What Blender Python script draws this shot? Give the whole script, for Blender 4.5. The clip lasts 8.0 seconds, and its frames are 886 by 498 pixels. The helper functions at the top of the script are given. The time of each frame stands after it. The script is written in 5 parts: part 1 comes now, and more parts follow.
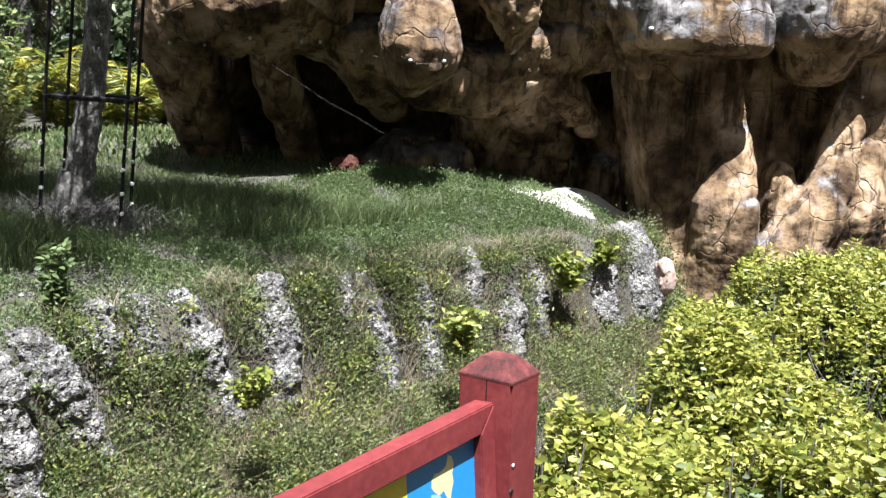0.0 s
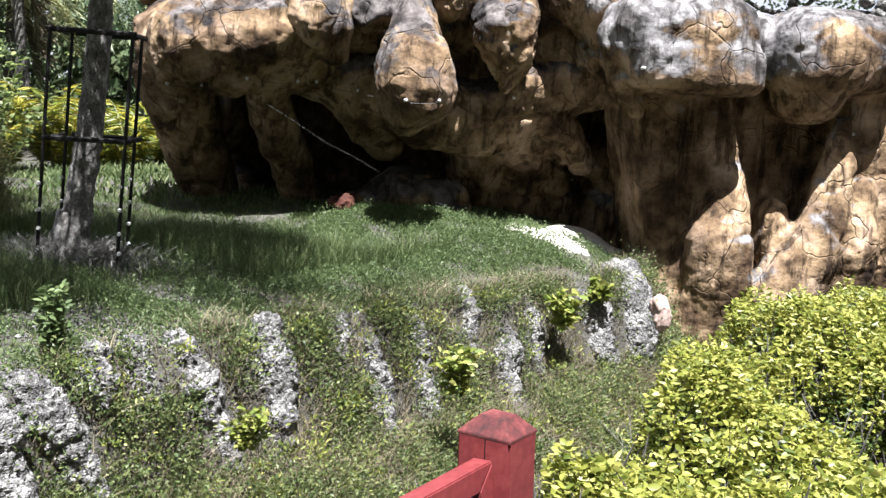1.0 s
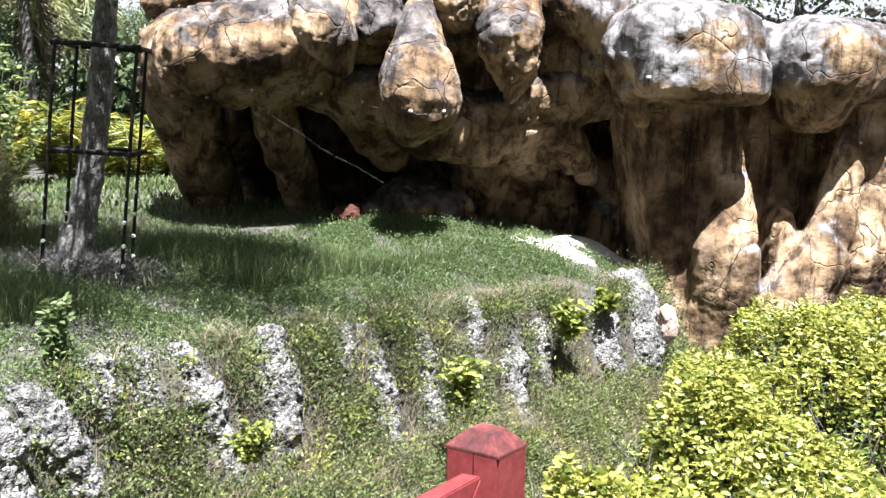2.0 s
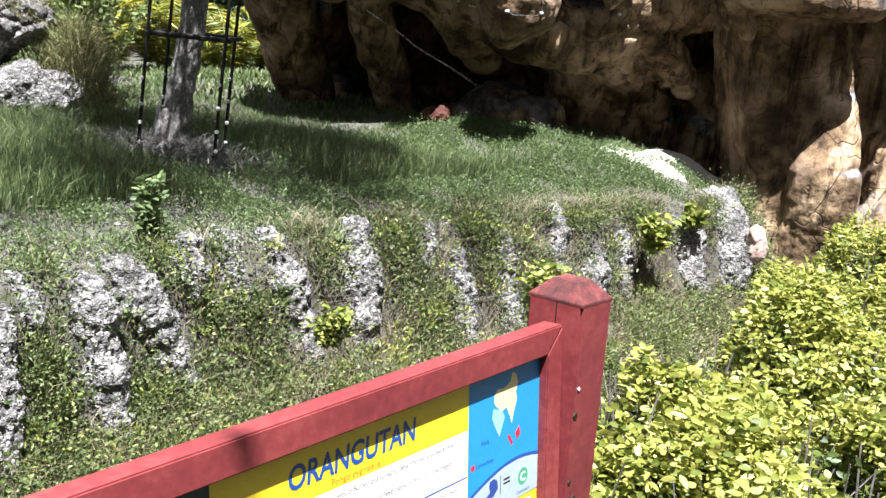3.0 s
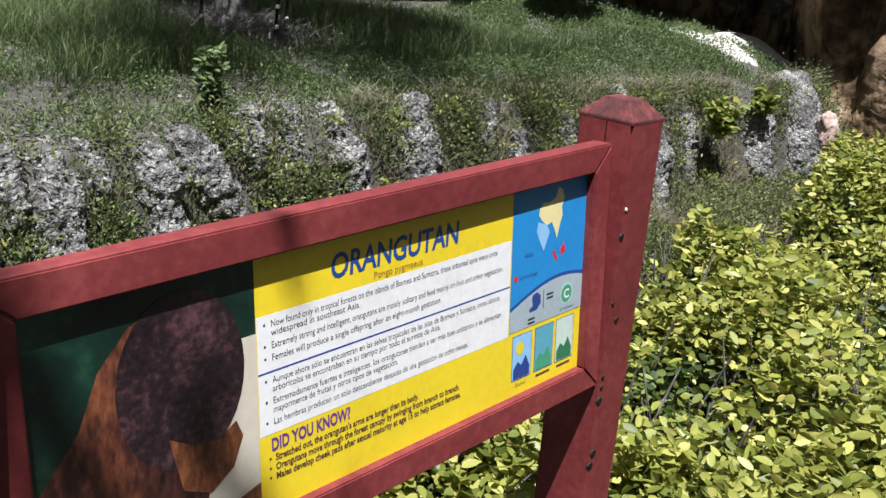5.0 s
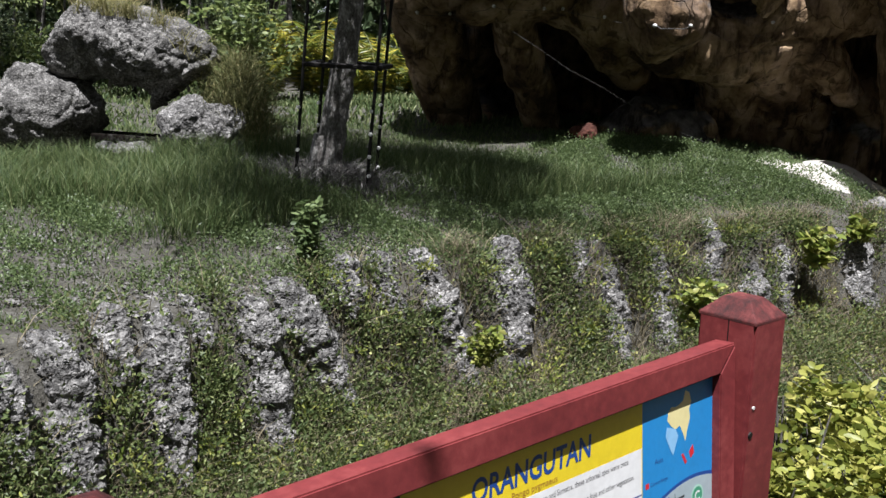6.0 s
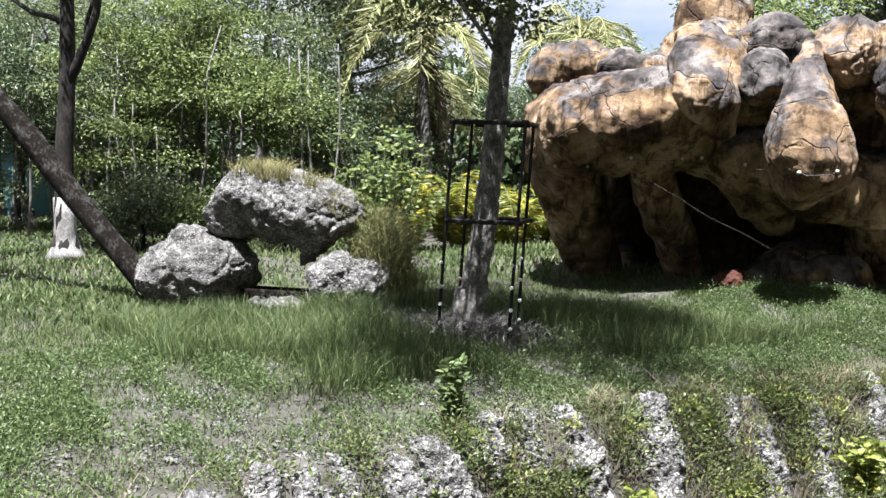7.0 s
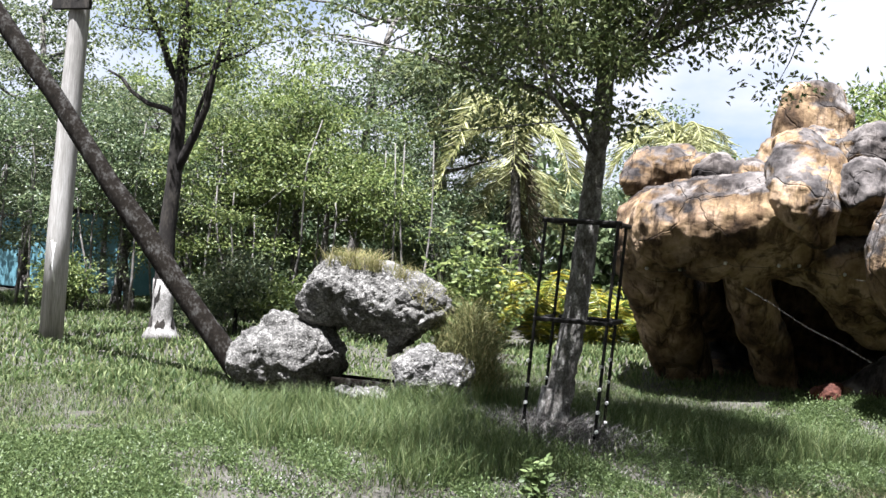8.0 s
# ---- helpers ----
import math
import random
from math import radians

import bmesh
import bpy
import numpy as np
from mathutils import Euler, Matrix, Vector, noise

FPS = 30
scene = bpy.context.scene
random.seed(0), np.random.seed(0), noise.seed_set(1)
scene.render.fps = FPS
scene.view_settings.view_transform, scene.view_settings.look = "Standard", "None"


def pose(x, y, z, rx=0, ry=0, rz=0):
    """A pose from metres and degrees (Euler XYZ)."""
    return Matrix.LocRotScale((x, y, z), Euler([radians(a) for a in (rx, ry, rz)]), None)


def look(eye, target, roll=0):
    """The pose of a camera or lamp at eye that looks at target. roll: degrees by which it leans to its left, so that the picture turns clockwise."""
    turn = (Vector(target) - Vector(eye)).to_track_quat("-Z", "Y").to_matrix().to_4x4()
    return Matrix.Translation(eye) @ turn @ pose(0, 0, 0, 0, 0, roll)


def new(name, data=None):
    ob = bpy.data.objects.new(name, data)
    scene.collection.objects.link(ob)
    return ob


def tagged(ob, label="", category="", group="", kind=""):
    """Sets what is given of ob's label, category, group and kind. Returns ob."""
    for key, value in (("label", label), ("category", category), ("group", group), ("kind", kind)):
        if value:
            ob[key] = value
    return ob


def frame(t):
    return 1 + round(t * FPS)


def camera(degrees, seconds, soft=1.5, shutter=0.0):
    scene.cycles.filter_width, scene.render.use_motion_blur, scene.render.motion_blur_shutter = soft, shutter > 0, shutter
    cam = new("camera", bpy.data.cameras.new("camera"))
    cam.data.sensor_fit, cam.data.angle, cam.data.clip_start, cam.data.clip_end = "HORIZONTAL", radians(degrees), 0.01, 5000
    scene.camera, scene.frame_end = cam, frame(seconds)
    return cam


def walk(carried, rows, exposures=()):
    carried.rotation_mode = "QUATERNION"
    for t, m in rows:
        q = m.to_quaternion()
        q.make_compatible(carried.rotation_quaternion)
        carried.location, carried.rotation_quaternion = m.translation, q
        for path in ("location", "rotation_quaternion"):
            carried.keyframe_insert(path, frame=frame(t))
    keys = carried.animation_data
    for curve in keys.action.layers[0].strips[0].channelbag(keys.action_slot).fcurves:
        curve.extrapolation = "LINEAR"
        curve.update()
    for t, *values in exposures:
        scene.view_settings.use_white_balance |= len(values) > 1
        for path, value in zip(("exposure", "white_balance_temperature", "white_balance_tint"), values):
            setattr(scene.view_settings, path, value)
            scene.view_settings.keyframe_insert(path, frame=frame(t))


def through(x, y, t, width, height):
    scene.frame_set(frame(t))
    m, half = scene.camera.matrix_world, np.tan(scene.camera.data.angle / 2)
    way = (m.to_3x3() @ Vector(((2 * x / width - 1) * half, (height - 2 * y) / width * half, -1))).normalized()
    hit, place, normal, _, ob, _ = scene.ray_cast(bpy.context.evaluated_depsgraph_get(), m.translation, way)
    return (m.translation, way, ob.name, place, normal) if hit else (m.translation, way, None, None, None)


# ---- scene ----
from mathutils.bvhtree import BVHTree

# ---- camera ----
cam = camera(49.52, 8.0)
walk(cam, [
    (0.0, look((0.0223, 0.0519, 1.5038), (0.3795, 1.985, 1.1358), 4.31)),
    (0.5, look((0.0300, 0.0084, 1.5518), (0.3946, 1.9419, 1.1933), 4.96)),
    (1.0, look((0.0095, 0.0214, 1.5432), (0.3736, 1.9655, 1.2466), 4.12)),
    (1.2, look((0.0204, 0.0225, 1.5376), (0.371, 1.969, 1.2405), 4.27)),
    (2.3, look((0.0402, 0.0564, 1.5387), (0.3765, 2.0092, 1.2673), 3.37)),
    (2.5, look((0.0352, 0.0602, 1.5276), (0.3267, 2.0162, 1.2295), 2.84)),
    (3.0, look((0.04, 0.0511, 1.4559), (0.2264, 1.986, 0.9856), 6.49)),
    (3.5, look((0.0413, 0.0355, 1.3953), (0.1393, 1.9277, 0.7551), 8.15)),
    (4.0, look((0.0559, 0.0347, 1.374), (0.1077, 1.8972, 0.6469), 6.42)),
    (4.2, look((0.0642, 0.0325, 1.3714), (0.1302, 1.8917, 0.6374), 5.98)),
    (5.3, look((0.0632, 0.0245, 1.386), (0.1395, 1.9148, 0.737), 7.15)),
    (5.5, look((0.0531, 0.0179, 1.4068), (0.0671, 1.9323, 0.8281), 6.23)),
    (6.0, look((0.0135, 0.0225, 1.4625), (-0.1072, 1.9658, 1.0054), 3.47)),
    (6.5, look((-0.0123, 0.0336, 1.5254), (-0.3194, 1.9861, 1.2197), 1.3)),
    (7.0, look((-0.0313, 0.0051, 1.5559), (-0.4499, 1.9527, 1.3781), 1.56)),
    (7.5, look((-0.0504, -0.0136, 1.5476), (-0.5777, 1.914, 1.4686), 3.45)),
    (8.0, look((-0.0532, -0.0289, 1.5474), (-0.6552, 1.8783, 1.5611), 3.84)),
], exposures=[(0.0, 2.25, 5900, 15), (1.0, 2.32, 5900, 15), (2.5, 2.78, 5900, 15), (3.0, 2.55, 5900, 15), (3.5, 2.20, 5900, 15), (4.0, 1.88, 5900, 15), (4.2, 1.80, 5900, 15),
              (5.3, 1.38, 5900, 15), (5.5, 1.32, 5900, 15), (6.0, 1.44, 5900, 15), (6.5, 1.93, 5900, 15), (7.0, 2.33, 5900, 15), (7.5, 2.56, 5900, 15), (8.0, 2.45, 5900, 15)])

# ---- daylight ----
SUN = Vector((-0.022, -0.337, 0.941)).normalized()
world = bpy.data.worlds.new("world")
scene.world = world
world.use_nodes = True
wn = world.node_tree.nodes
sky = wn.new("ShaderNodeTexSky")
sky.sky_type, sky.sun_disc = "NISHITA", False
sky.sun_elevation = math.asin(SUN.z)
sky.sun_rotation = math.atan2(SUN.x, SUN.y)
sky.air_density, sky.dust_density = 1.0, 2.0
# broken white cloud over the blue, the same all round
wtc = wn.new("ShaderNodeTexCoord")
wmap = wn.new("ShaderNodeMapping")
wmap.inputs["Scale"].default_value = (1, 1, 2.2)
wno = wn.new("ShaderNodeTexNoise")
wno.inputs["Scale"].default_value, wno.inputs["Detail"].default_value = 2.6, 7
wramp = wn.new("ShaderNodeValToRGB")
wramp.color_ramp.elements[0].position, wramp.color_ramp.elements[1].position = 0.32, 0.47
wmix = wn.new("ShaderNodeMix")
wmix.data_type = "RGBA"
wmix.inputs["B"].default_value = (24.5, 24.8, 25.4, 1)
wl = world.node_tree.links
wl.new(wtc.outputs["Generated"], wmap.inputs["Vector"])
wl.new(wmap.outputs["Vector"], wno.inputs["Vector"])
wl.new(wno.outputs["Fac"], wramp.inputs["Fac"])
wl.new(wramp.outputs["Color"], wmix.inputs["Factor"])
wblue = wn.new("ShaderNodeVectorMath")
wblue.operation = "MULTIPLY"
wblue.inputs[1].default_value = (4.2, 4.2, 4.2)
wl.new(sky.outputs["Color"], wblue.inputs[0])
wl.new(wblue.outputs[0], wmix.inputs["A"])
wl.new(wmix.outputs["Result"], wn["Background"].inputs["Color"])
wn["Background"].inputs["Strength"].default_value = 0.0078
sun_data = bpy.data.lights.new("sun", "SUN")
sun_data.energy, sun_data.angle, sun_data.color = 5.0, radians(0.5), (1.0, 0.97, 0.91)
sun = new("sun", sun_data)
sun.matrix_world = look(SUN * 60, (0, 0, 0))

R2 = math.sqrt(0.5)
rng = np.random.default_rng(7)


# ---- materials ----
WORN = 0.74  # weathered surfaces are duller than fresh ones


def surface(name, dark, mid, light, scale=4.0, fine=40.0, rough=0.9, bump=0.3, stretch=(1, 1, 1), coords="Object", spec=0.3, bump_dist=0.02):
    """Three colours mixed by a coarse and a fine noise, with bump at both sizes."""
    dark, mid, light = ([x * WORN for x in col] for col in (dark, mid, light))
    m = bpy.data.materials.new(name)
    m.use_nodes = True
    n, l = m.node_tree.nodes, m.node_tree.links
    b = n["Principled BSDF"]
    b.inputs["Roughness"].default_value = rough
    b.inputs["Specular IOR Level"].default_value = spec
    tc, mp = n.new("ShaderNodeTexCoord"), n.new("ShaderNodeMapping")
    mp.inputs["Scale"].default_value = stretch
    l.new(tc.outputs[coords], mp.inputs["Vector"])
    big, small = n.new("ShaderNodeTexNoise"), n.new("ShaderNodeTexNoise")
    for t, s, d in ((big, scale, 5), (small, fine, 6)):
        t.inputs["Scale"].default_value, t.inputs["Detail"].default_value = s, d
        t.inputs["Roughness"].default_value = 0.62
        l.new(mp.outputs["Vector"], t.inputs["Vector"])
    add = n.new("ShaderNodeMath")
    add.operation = "MULTIPLY_ADD"
    add.inputs[1].default_value = 0.45
    l.new(small.outputs["Fac"], add.inputs[0])
    sc = n.new("ShaderNodeMath")
    sc.operation = "MULTIPLY"
    sc.inputs[1].default_value = 0.55
    l.new(big.outputs["Fac"], sc.inputs[0])
    l.new(sc.outputs[0], add.inputs[2])
    r = n.new("ShaderNodeValToRGB")
    e = r.color_ramp.elements
    e[0].position, e[0].color = 0.36, (*dark, 1)
    e[1].position, e[1].color = 0.64, (*light, 1)
    k = e.new(0.5)
    k.color = (*mid, 1)
    l.new(add.outputs[0], r.inputs["Fac"])
    l.new(r.outputs["Color"], b.inputs["Base Color"])
    bp = n.new("ShaderNodeBump")
    bp.inputs["Strength"].default_value, bp.inputs["Distance"].default_value = bump, bump_dist
    l.new(add.outputs[0], bp.inputs["Height"])
    l.new(bp.outputs["Normal"], b.inputs["Normal"])
    return m


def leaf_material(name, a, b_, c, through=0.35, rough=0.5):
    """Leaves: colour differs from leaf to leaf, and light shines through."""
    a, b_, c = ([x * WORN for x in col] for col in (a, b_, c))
    m = bpy.data.materials.new(name)
    m.use_nodes = True
    n, l = m.node_tree.nodes, m.node_tree.links
    b = n["Principled BSDF"]
    g = n.new("ShaderNodeNewGeometry")
    r = n.new("ShaderNodeValToRGB")
    e = r.color_ramp.elements
    e[0].color, e[1].color = (*a, 1), (*c, 1)
    k = e.new(0.55)
    k.color = (*b_, 1)
    l.new(g.outputs["Random Per Island"], r.inputs["Fac"])
    l.new(r.outputs["Color"], b.inputs["Base Color"])
    b.inputs["Roughness"].default_value = rough
    b.inputs["Specular IOR Level"].default_value = 0.35
    t = n.new("ShaderNodeBsdfTranslucent")
    l.new(r.outputs["Color"], t.inputs["Color"])
    mix = n.new("ShaderNodeMixShader")
    mix.inputs[0].default_value = through
    l.new(b.outputs[0], mix.inputs[1])
    l.new(t.outputs[0], mix.inputs[2])
    l.new(mix.outputs[0], n["Material Output"].inputs["Surface"])
    return m


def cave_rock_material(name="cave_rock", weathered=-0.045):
    """Tinted artificial rock: ochre and rust below, grey weathered crowns, dark vertical runs, cracks."""
    m = bpy.data.materials.new(name)
    m.use_nodes = True
    n, l = m.node_tree.nodes, m.node_tree.links
    b = n["Principled BSDF"]
    b.inputs["Roughness"].default_value = 0.92
    b.inputs["Specular IOR Level"].default_value = 0.2
    tc = n.new("ShaderNodeTexCoord")

    def noise_tex(scale, detail=6, stretch=(1, 1, 1), rough=0.6):
        mp = n.new("ShaderNodeMapping")
        mp.inputs["Scale"].default_value = stretch
        l.new(tc.outputs["Object"], mp.inputs["Vector"])
        t = n.new("ShaderNodeTexNoise")
        t.inputs["Scale"].default_value, t.inputs["Detail"].default_value = scale, detail
        t.inputs["Roughness"].default_value = rough
        l.new(mp.outputs["Vector"], t.inputs["Vector"])
        return t.outputs["Fac"]

    def ramp(fac, *stops):
        r = n.new("ShaderNodeValToRGB")
        e = r.color_ramp.elements
        e[0].position, e[0].color = stops[0][0], (*stops[0][1], 1)
        e[1].position, e[1].color = stops[-1][0], (*stops[-1][1], 1)
        for p, c in stops[1:-1]:
            e.new(p).color = (*c, 1)
        l.new(fac, r.inputs["Fac"])
        return r.outputs["Color"]

    def mixed(fac, a, c, mode="MIX"):
        x = n.new("ShaderNodeMix")
        x.data_type, x.blend_type = "RGBA", mode
        l.new(fac, x.inputs["Factor"]) if not isinstance(fac, float) else None
        if isinstance(fac, float):
            x.inputs["Factor"].default_value = fac
        l.new(a, x.inputs["A"])
        l.new(c, x.inputs["B"])
        return x.outputs["Result"]

    ochre = ramp(noise_tex(2.2), (0.32, (0.04, 0.026, 0.015)), (0.41, (0.11, 0.07, 0.038)), (0.52, (0.262, 0.182, 0.102)), (0.68, (0.41, 0.30, 0.21)))
    at_x = n.new("ShaderNodeSeparateXYZ")
    l.new(tc.outputs["Object"], at_x.inputs[0])

    def span(value, lo, hi, a, c):
        x = n.new("ShaderNodeMapRange")
        for key, v in (("From Min", lo), ("From Max", hi), ("To Min", a), ("To Max", c)):
            x.inputs[key].default_value = v
        l.new(value, x.inputs["Value"])
        return x.outputs[0]

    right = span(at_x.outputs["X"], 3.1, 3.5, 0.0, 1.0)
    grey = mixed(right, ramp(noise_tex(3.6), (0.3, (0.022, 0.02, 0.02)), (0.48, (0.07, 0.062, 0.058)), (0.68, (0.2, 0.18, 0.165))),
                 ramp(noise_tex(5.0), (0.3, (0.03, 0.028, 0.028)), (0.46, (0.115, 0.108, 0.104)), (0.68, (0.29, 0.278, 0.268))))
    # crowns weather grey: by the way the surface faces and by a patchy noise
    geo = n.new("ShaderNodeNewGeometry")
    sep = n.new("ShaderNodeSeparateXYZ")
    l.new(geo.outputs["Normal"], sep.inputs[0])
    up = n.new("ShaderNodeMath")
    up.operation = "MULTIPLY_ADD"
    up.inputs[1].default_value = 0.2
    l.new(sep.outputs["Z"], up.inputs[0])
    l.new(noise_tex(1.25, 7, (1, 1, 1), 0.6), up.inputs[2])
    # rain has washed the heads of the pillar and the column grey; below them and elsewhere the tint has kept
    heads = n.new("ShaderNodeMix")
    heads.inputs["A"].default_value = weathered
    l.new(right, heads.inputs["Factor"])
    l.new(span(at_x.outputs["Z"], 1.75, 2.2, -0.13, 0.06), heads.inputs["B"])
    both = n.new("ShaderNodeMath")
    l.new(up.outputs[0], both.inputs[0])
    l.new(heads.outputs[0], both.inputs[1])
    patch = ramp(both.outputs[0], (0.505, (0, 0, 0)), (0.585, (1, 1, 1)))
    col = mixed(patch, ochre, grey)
    runs = ramp(noise_tex(3.0, 7, (2.4, 2.4, 0.3), 0.68), (0.40, (0.2, 0.18, 0.17)), (0.50, (1, 1, 1)))
    col = mixed(0.85, col, runs, "MULTIPLY")
    blots = ramp(noise_tex(1.2, 6, (1, 1, 0.7), 0.58), (0.43, (0.24, 0.2, 0.18)), (0.52, (1, 1, 1)))
    col = mixed(0.6, col, blots, "MULTIPLY")
    speck = ramp(noise_tex(28, 5), (0.34, (0.55, 0.52, 0.5)), (0.52, (1, 1, 1)))
    col = mixed(0.35, col, speck, "MULTIPLY")
    vor = n.new("ShaderNodeTexVoronoi")
    vor.feature = "DISTANCE_TO_EDGE"
    vor.inputs["Scale"].default_value = 1.5
    warp = n.new("ShaderNodeMapping")
    l.new(tc.outputs["Object"], warp.inputs["Vector"])
    wnz = n.new("ShaderNodeTexNoise")
    wnz.inputs["Scale"].default_value = 2.0
    l.new(tc.outputs["Object"], wnz.inputs["Vector"])
    wa = n.new("ShaderNodeVectorMath")
    wa.operation = "MULTIPLY_ADD"
    wa.inputs[1].default_value = (0.6, 0.6, 0.6)
    l.new(wnz.outputs["Color"], wa.inputs[0])
    l.new(tc.outputs["Object"], wa.inputs[2])
    l.new(wa.outputs[0], vor.inputs["Vector"])
    crack = ramp(vor.outputs["Distance"], (0.0, (0.0, 0.0, 0.0)), (0.016, (1, 1, 1)))
    gate = ramp(noise_tex(0.9, 3), (0.36, (1, 1, 1)), (0.42, (0, 0, 0)))
    lines = mixed(gate, crack, ramp(vor.outputs["Distance"], (0.0, (1, 1, 1)), (1.0, (1, 1, 1))))
    soft = n.new("ShaderNodeMix")
    soft.data_type, soft.blend_type = "RGBA", "MULTIPLY"
    soft.inputs["Factor"].default_value = 0.12
    l.new(col, soft.inputs["A"])
    l.new(lines, soft.inputs["B"])
    l.new(soft.outputs["Result"], b.inputs["Base Color"])
    h = n.new("ShaderNodeMath")
    h.operation = "MULTIPLY_ADD"
    h.inputs[1].default_value = 0.22
    l.new(noise_tex(26, 8), h.inputs[0])
    l.new(noise_tex(7, 6), h.inputs[2])
    h2 = n.new("ShaderNodeMath")
    h2.operation = "MULTIPLY_ADD"
    h2.inputs[1].default_value = 0.5
    l.new(lines, h2.inputs[0])
    l.new(h.outputs[0], h2.inputs[2])
    bp = n.new("ShaderNodeBump")
    bp.inputs["Strength"].default_value, bp.inputs["Distance"].default_value = 0.85, 0.04
    l.new(h2.outputs[0], bp.inputs["Height"])
    l.new(bp.outputs["Normal"], b.inputs["Normal"])
    return m


def chip_stone(name, scale, tones=((0.06, 0.057, 0.052), (0.21, 0.202, 0.19), (0.44, 0.425, 0.40)), depth=0.03):
    """Crumbling coral limestone: pale chips of many greys with dark pits between them."""
    m = surface(name, *tones, 6, 70, 0.95, 0.6, bump_dist=0.03)
    n, l = m.node_tree.nodes, m.node_tree.links
    b = n["Principled BSDF"]
    tc = n.new("ShaderNodeTexCoord")
    wob = n.new("ShaderNodeTexNoise")
    wob.inputs["Scale"].default_value = 30
    l.new(tc.outputs["Object"], wob.inputs["Vector"])
    va = n.new("ShaderNodeVectorMath")
    va.operation = "MULTIPLY_ADD"
    va.inputs[1].default_value = (0.05, 0.05, 0.05)
    l.new(wob.outputs["Color"], va.inputs[0])
    l.new(tc.outputs["Object"], va.inputs[2])
    vor = n.new("ShaderNodeTexVoronoi")
    vor.inputs["Scale"].default_value = scale
    vor.inputs["Randomness"].default_value = 1.0
    l.new(va.outputs[0], vor.inputs["Vector"])
    r = n.new("ShaderNodeValToRGB")
    e = r.color_ramp.elements
    e[0].position, e[0].color = 0.25, (1, 1, 1, 1)
    e[1].position, e[1].color = 0.85, (0.48, 0.48, 0.47, 1)
    l.new(vor.outputs["Distance"], r.inputs["Fac"])
    sep = n.new("ShaderNodeSeparateColor")
    l.new(vor.outputs["Color"], sep.inputs[0])
    tone = n.new("ShaderNodeMapRange")
    tone.inputs["To Min"].default_value, tone.inputs["To Max"].default_value = 0.5, 1.5
    l.new(sep.outputs[0], tone.inputs["Value"])
    old = b.inputs["Base Color"].links[0].from_socket
    for src in (r.outputs["Color"], tone.outputs[0]):
        x = n.new("ShaderNodeMix")
        x.data_type, x.blend_type = "RGBA", "MULTIPLY"
        x.inputs["Factor"].default_value = 1.0
        l.new(old, x.inputs["A"])
        l.new(src, x.inputs["B"])
        old = x.outputs["Result"]
    l.new(old, b.inputs["Base Color"])
    bp = n.new("ShaderNodeBump")
    bp.inputs["Strength"].default_value, bp.inputs["Distance"].default_value = 0.9, depth
    bp.invert = True
    l.new(vor.outputs["Distance"], bp.inputs["Height"])
    l.new(b.inputs["Normal"].links[0].from_socket, bp.inputs["Normal"])
    l.new(bp.outputs["Normal"], b.inputs["Normal"])
    return m


def plain(name, col, rough=0.5, spec=0.4, metal=0.0):
    return surface(name, tuple(c * 0.85 for c in col), col, tuple(min(1, c * 1.12) for c in col), 6, 60, rough, 0.05, spec=spec) if metal == 0 else metal_mat(name, col, rough)


def metal_mat(name, col, rough):
    m = surface(name, tuple(c * 0.7 for c in col), col, tuple(min(1, c * 1.2) for c in col), 8, 70, rough, 0.1)
    m.node_tree.nodes["Principled BSDF"].inputs["Metallic"].default_value = 0.8
    return m


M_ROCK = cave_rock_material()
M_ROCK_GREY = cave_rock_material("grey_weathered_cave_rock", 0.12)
M_LIME = chip_stone("limestone", 38.0)
M_BOULDER = chip_stone("weathered_limestone", 46.0, ((0.06, 0.056, 0.052), (0.17, 0.163, 0.15), (0.38, 0.365, 0.34)), 0.015)
M_SOIL = surface("ground", (0.045, 0.041, 0.032), (0.08, 0.075, 0.06), (0.145, 0.137, 0.118), 7.0, 60, 0.97, 1.0, bump_dist=0.05)
M_GRAVEL = surface("limestone_gravel", (0.07, 0.066, 0.06), (0.14, 0.134, 0.123), (0.30, 0.288, 0.268), 9, 60, 0.95, 0.3)
M_SAND = surface("sand", (0.34, 0.31, 0.27), (0.48, 0.45, 0.40), (0.60, 0.57, 0.52), 5, 60, 0.95, 0.5)
M_GRASS = leaf_material("grass_blades", (0.045, 0.08, 0.024), (0.11, 0.16, 0.05), (0.25, 0.28, 0.12), 0.4, 0.6)
M_DRY = leaf_material("dry_grass", (0.16, 0.17, 0.05), (0.28, 0.26, 0.10), (0.42, 0.36, 0.18), 0.3, 0.7)
M_DRYLAWN = leaf_material("withered_lawn", (0.075, 0.075, 0.045), (0.125, 0.12, 0.075), (0.19, 0.18, 0.12), 0.2, 0.8)
M_WEED = leaf_material("weed_leaves", (0.055, 0.088, 0.028), (0.15, 0.195, 0.066), (0.28, 0.31, 0.12), 0.4)
M_LAWNWEED = leaf_material("lawn_weed_leaves", (0.07, 0.11, 0.038), (0.135, 0.19, 0.07), (0.21, 0.27, 0.105), 0.4)
M_WEED_DRY = leaf_material("withered_stalks", (0.10, 0.088, 0.052), (0.21, 0.175, 0.105), (0.34, 0.29, 0.185), 0.2, 0.8)
M_WEED_GRASS = leaf_material("wild_grass", (0.07, 0.085, 0.03), (0.17, 0.18, 0.065), (0.36, 0.32, 0.15), 0.35, 0.7)
M_FERN = leaf_material("bright_fern_leaves", (0.13, 0.19, 0.035), (0.27, 0.31, 0.06), (0.44, 0.43, 0.13), 0.4)
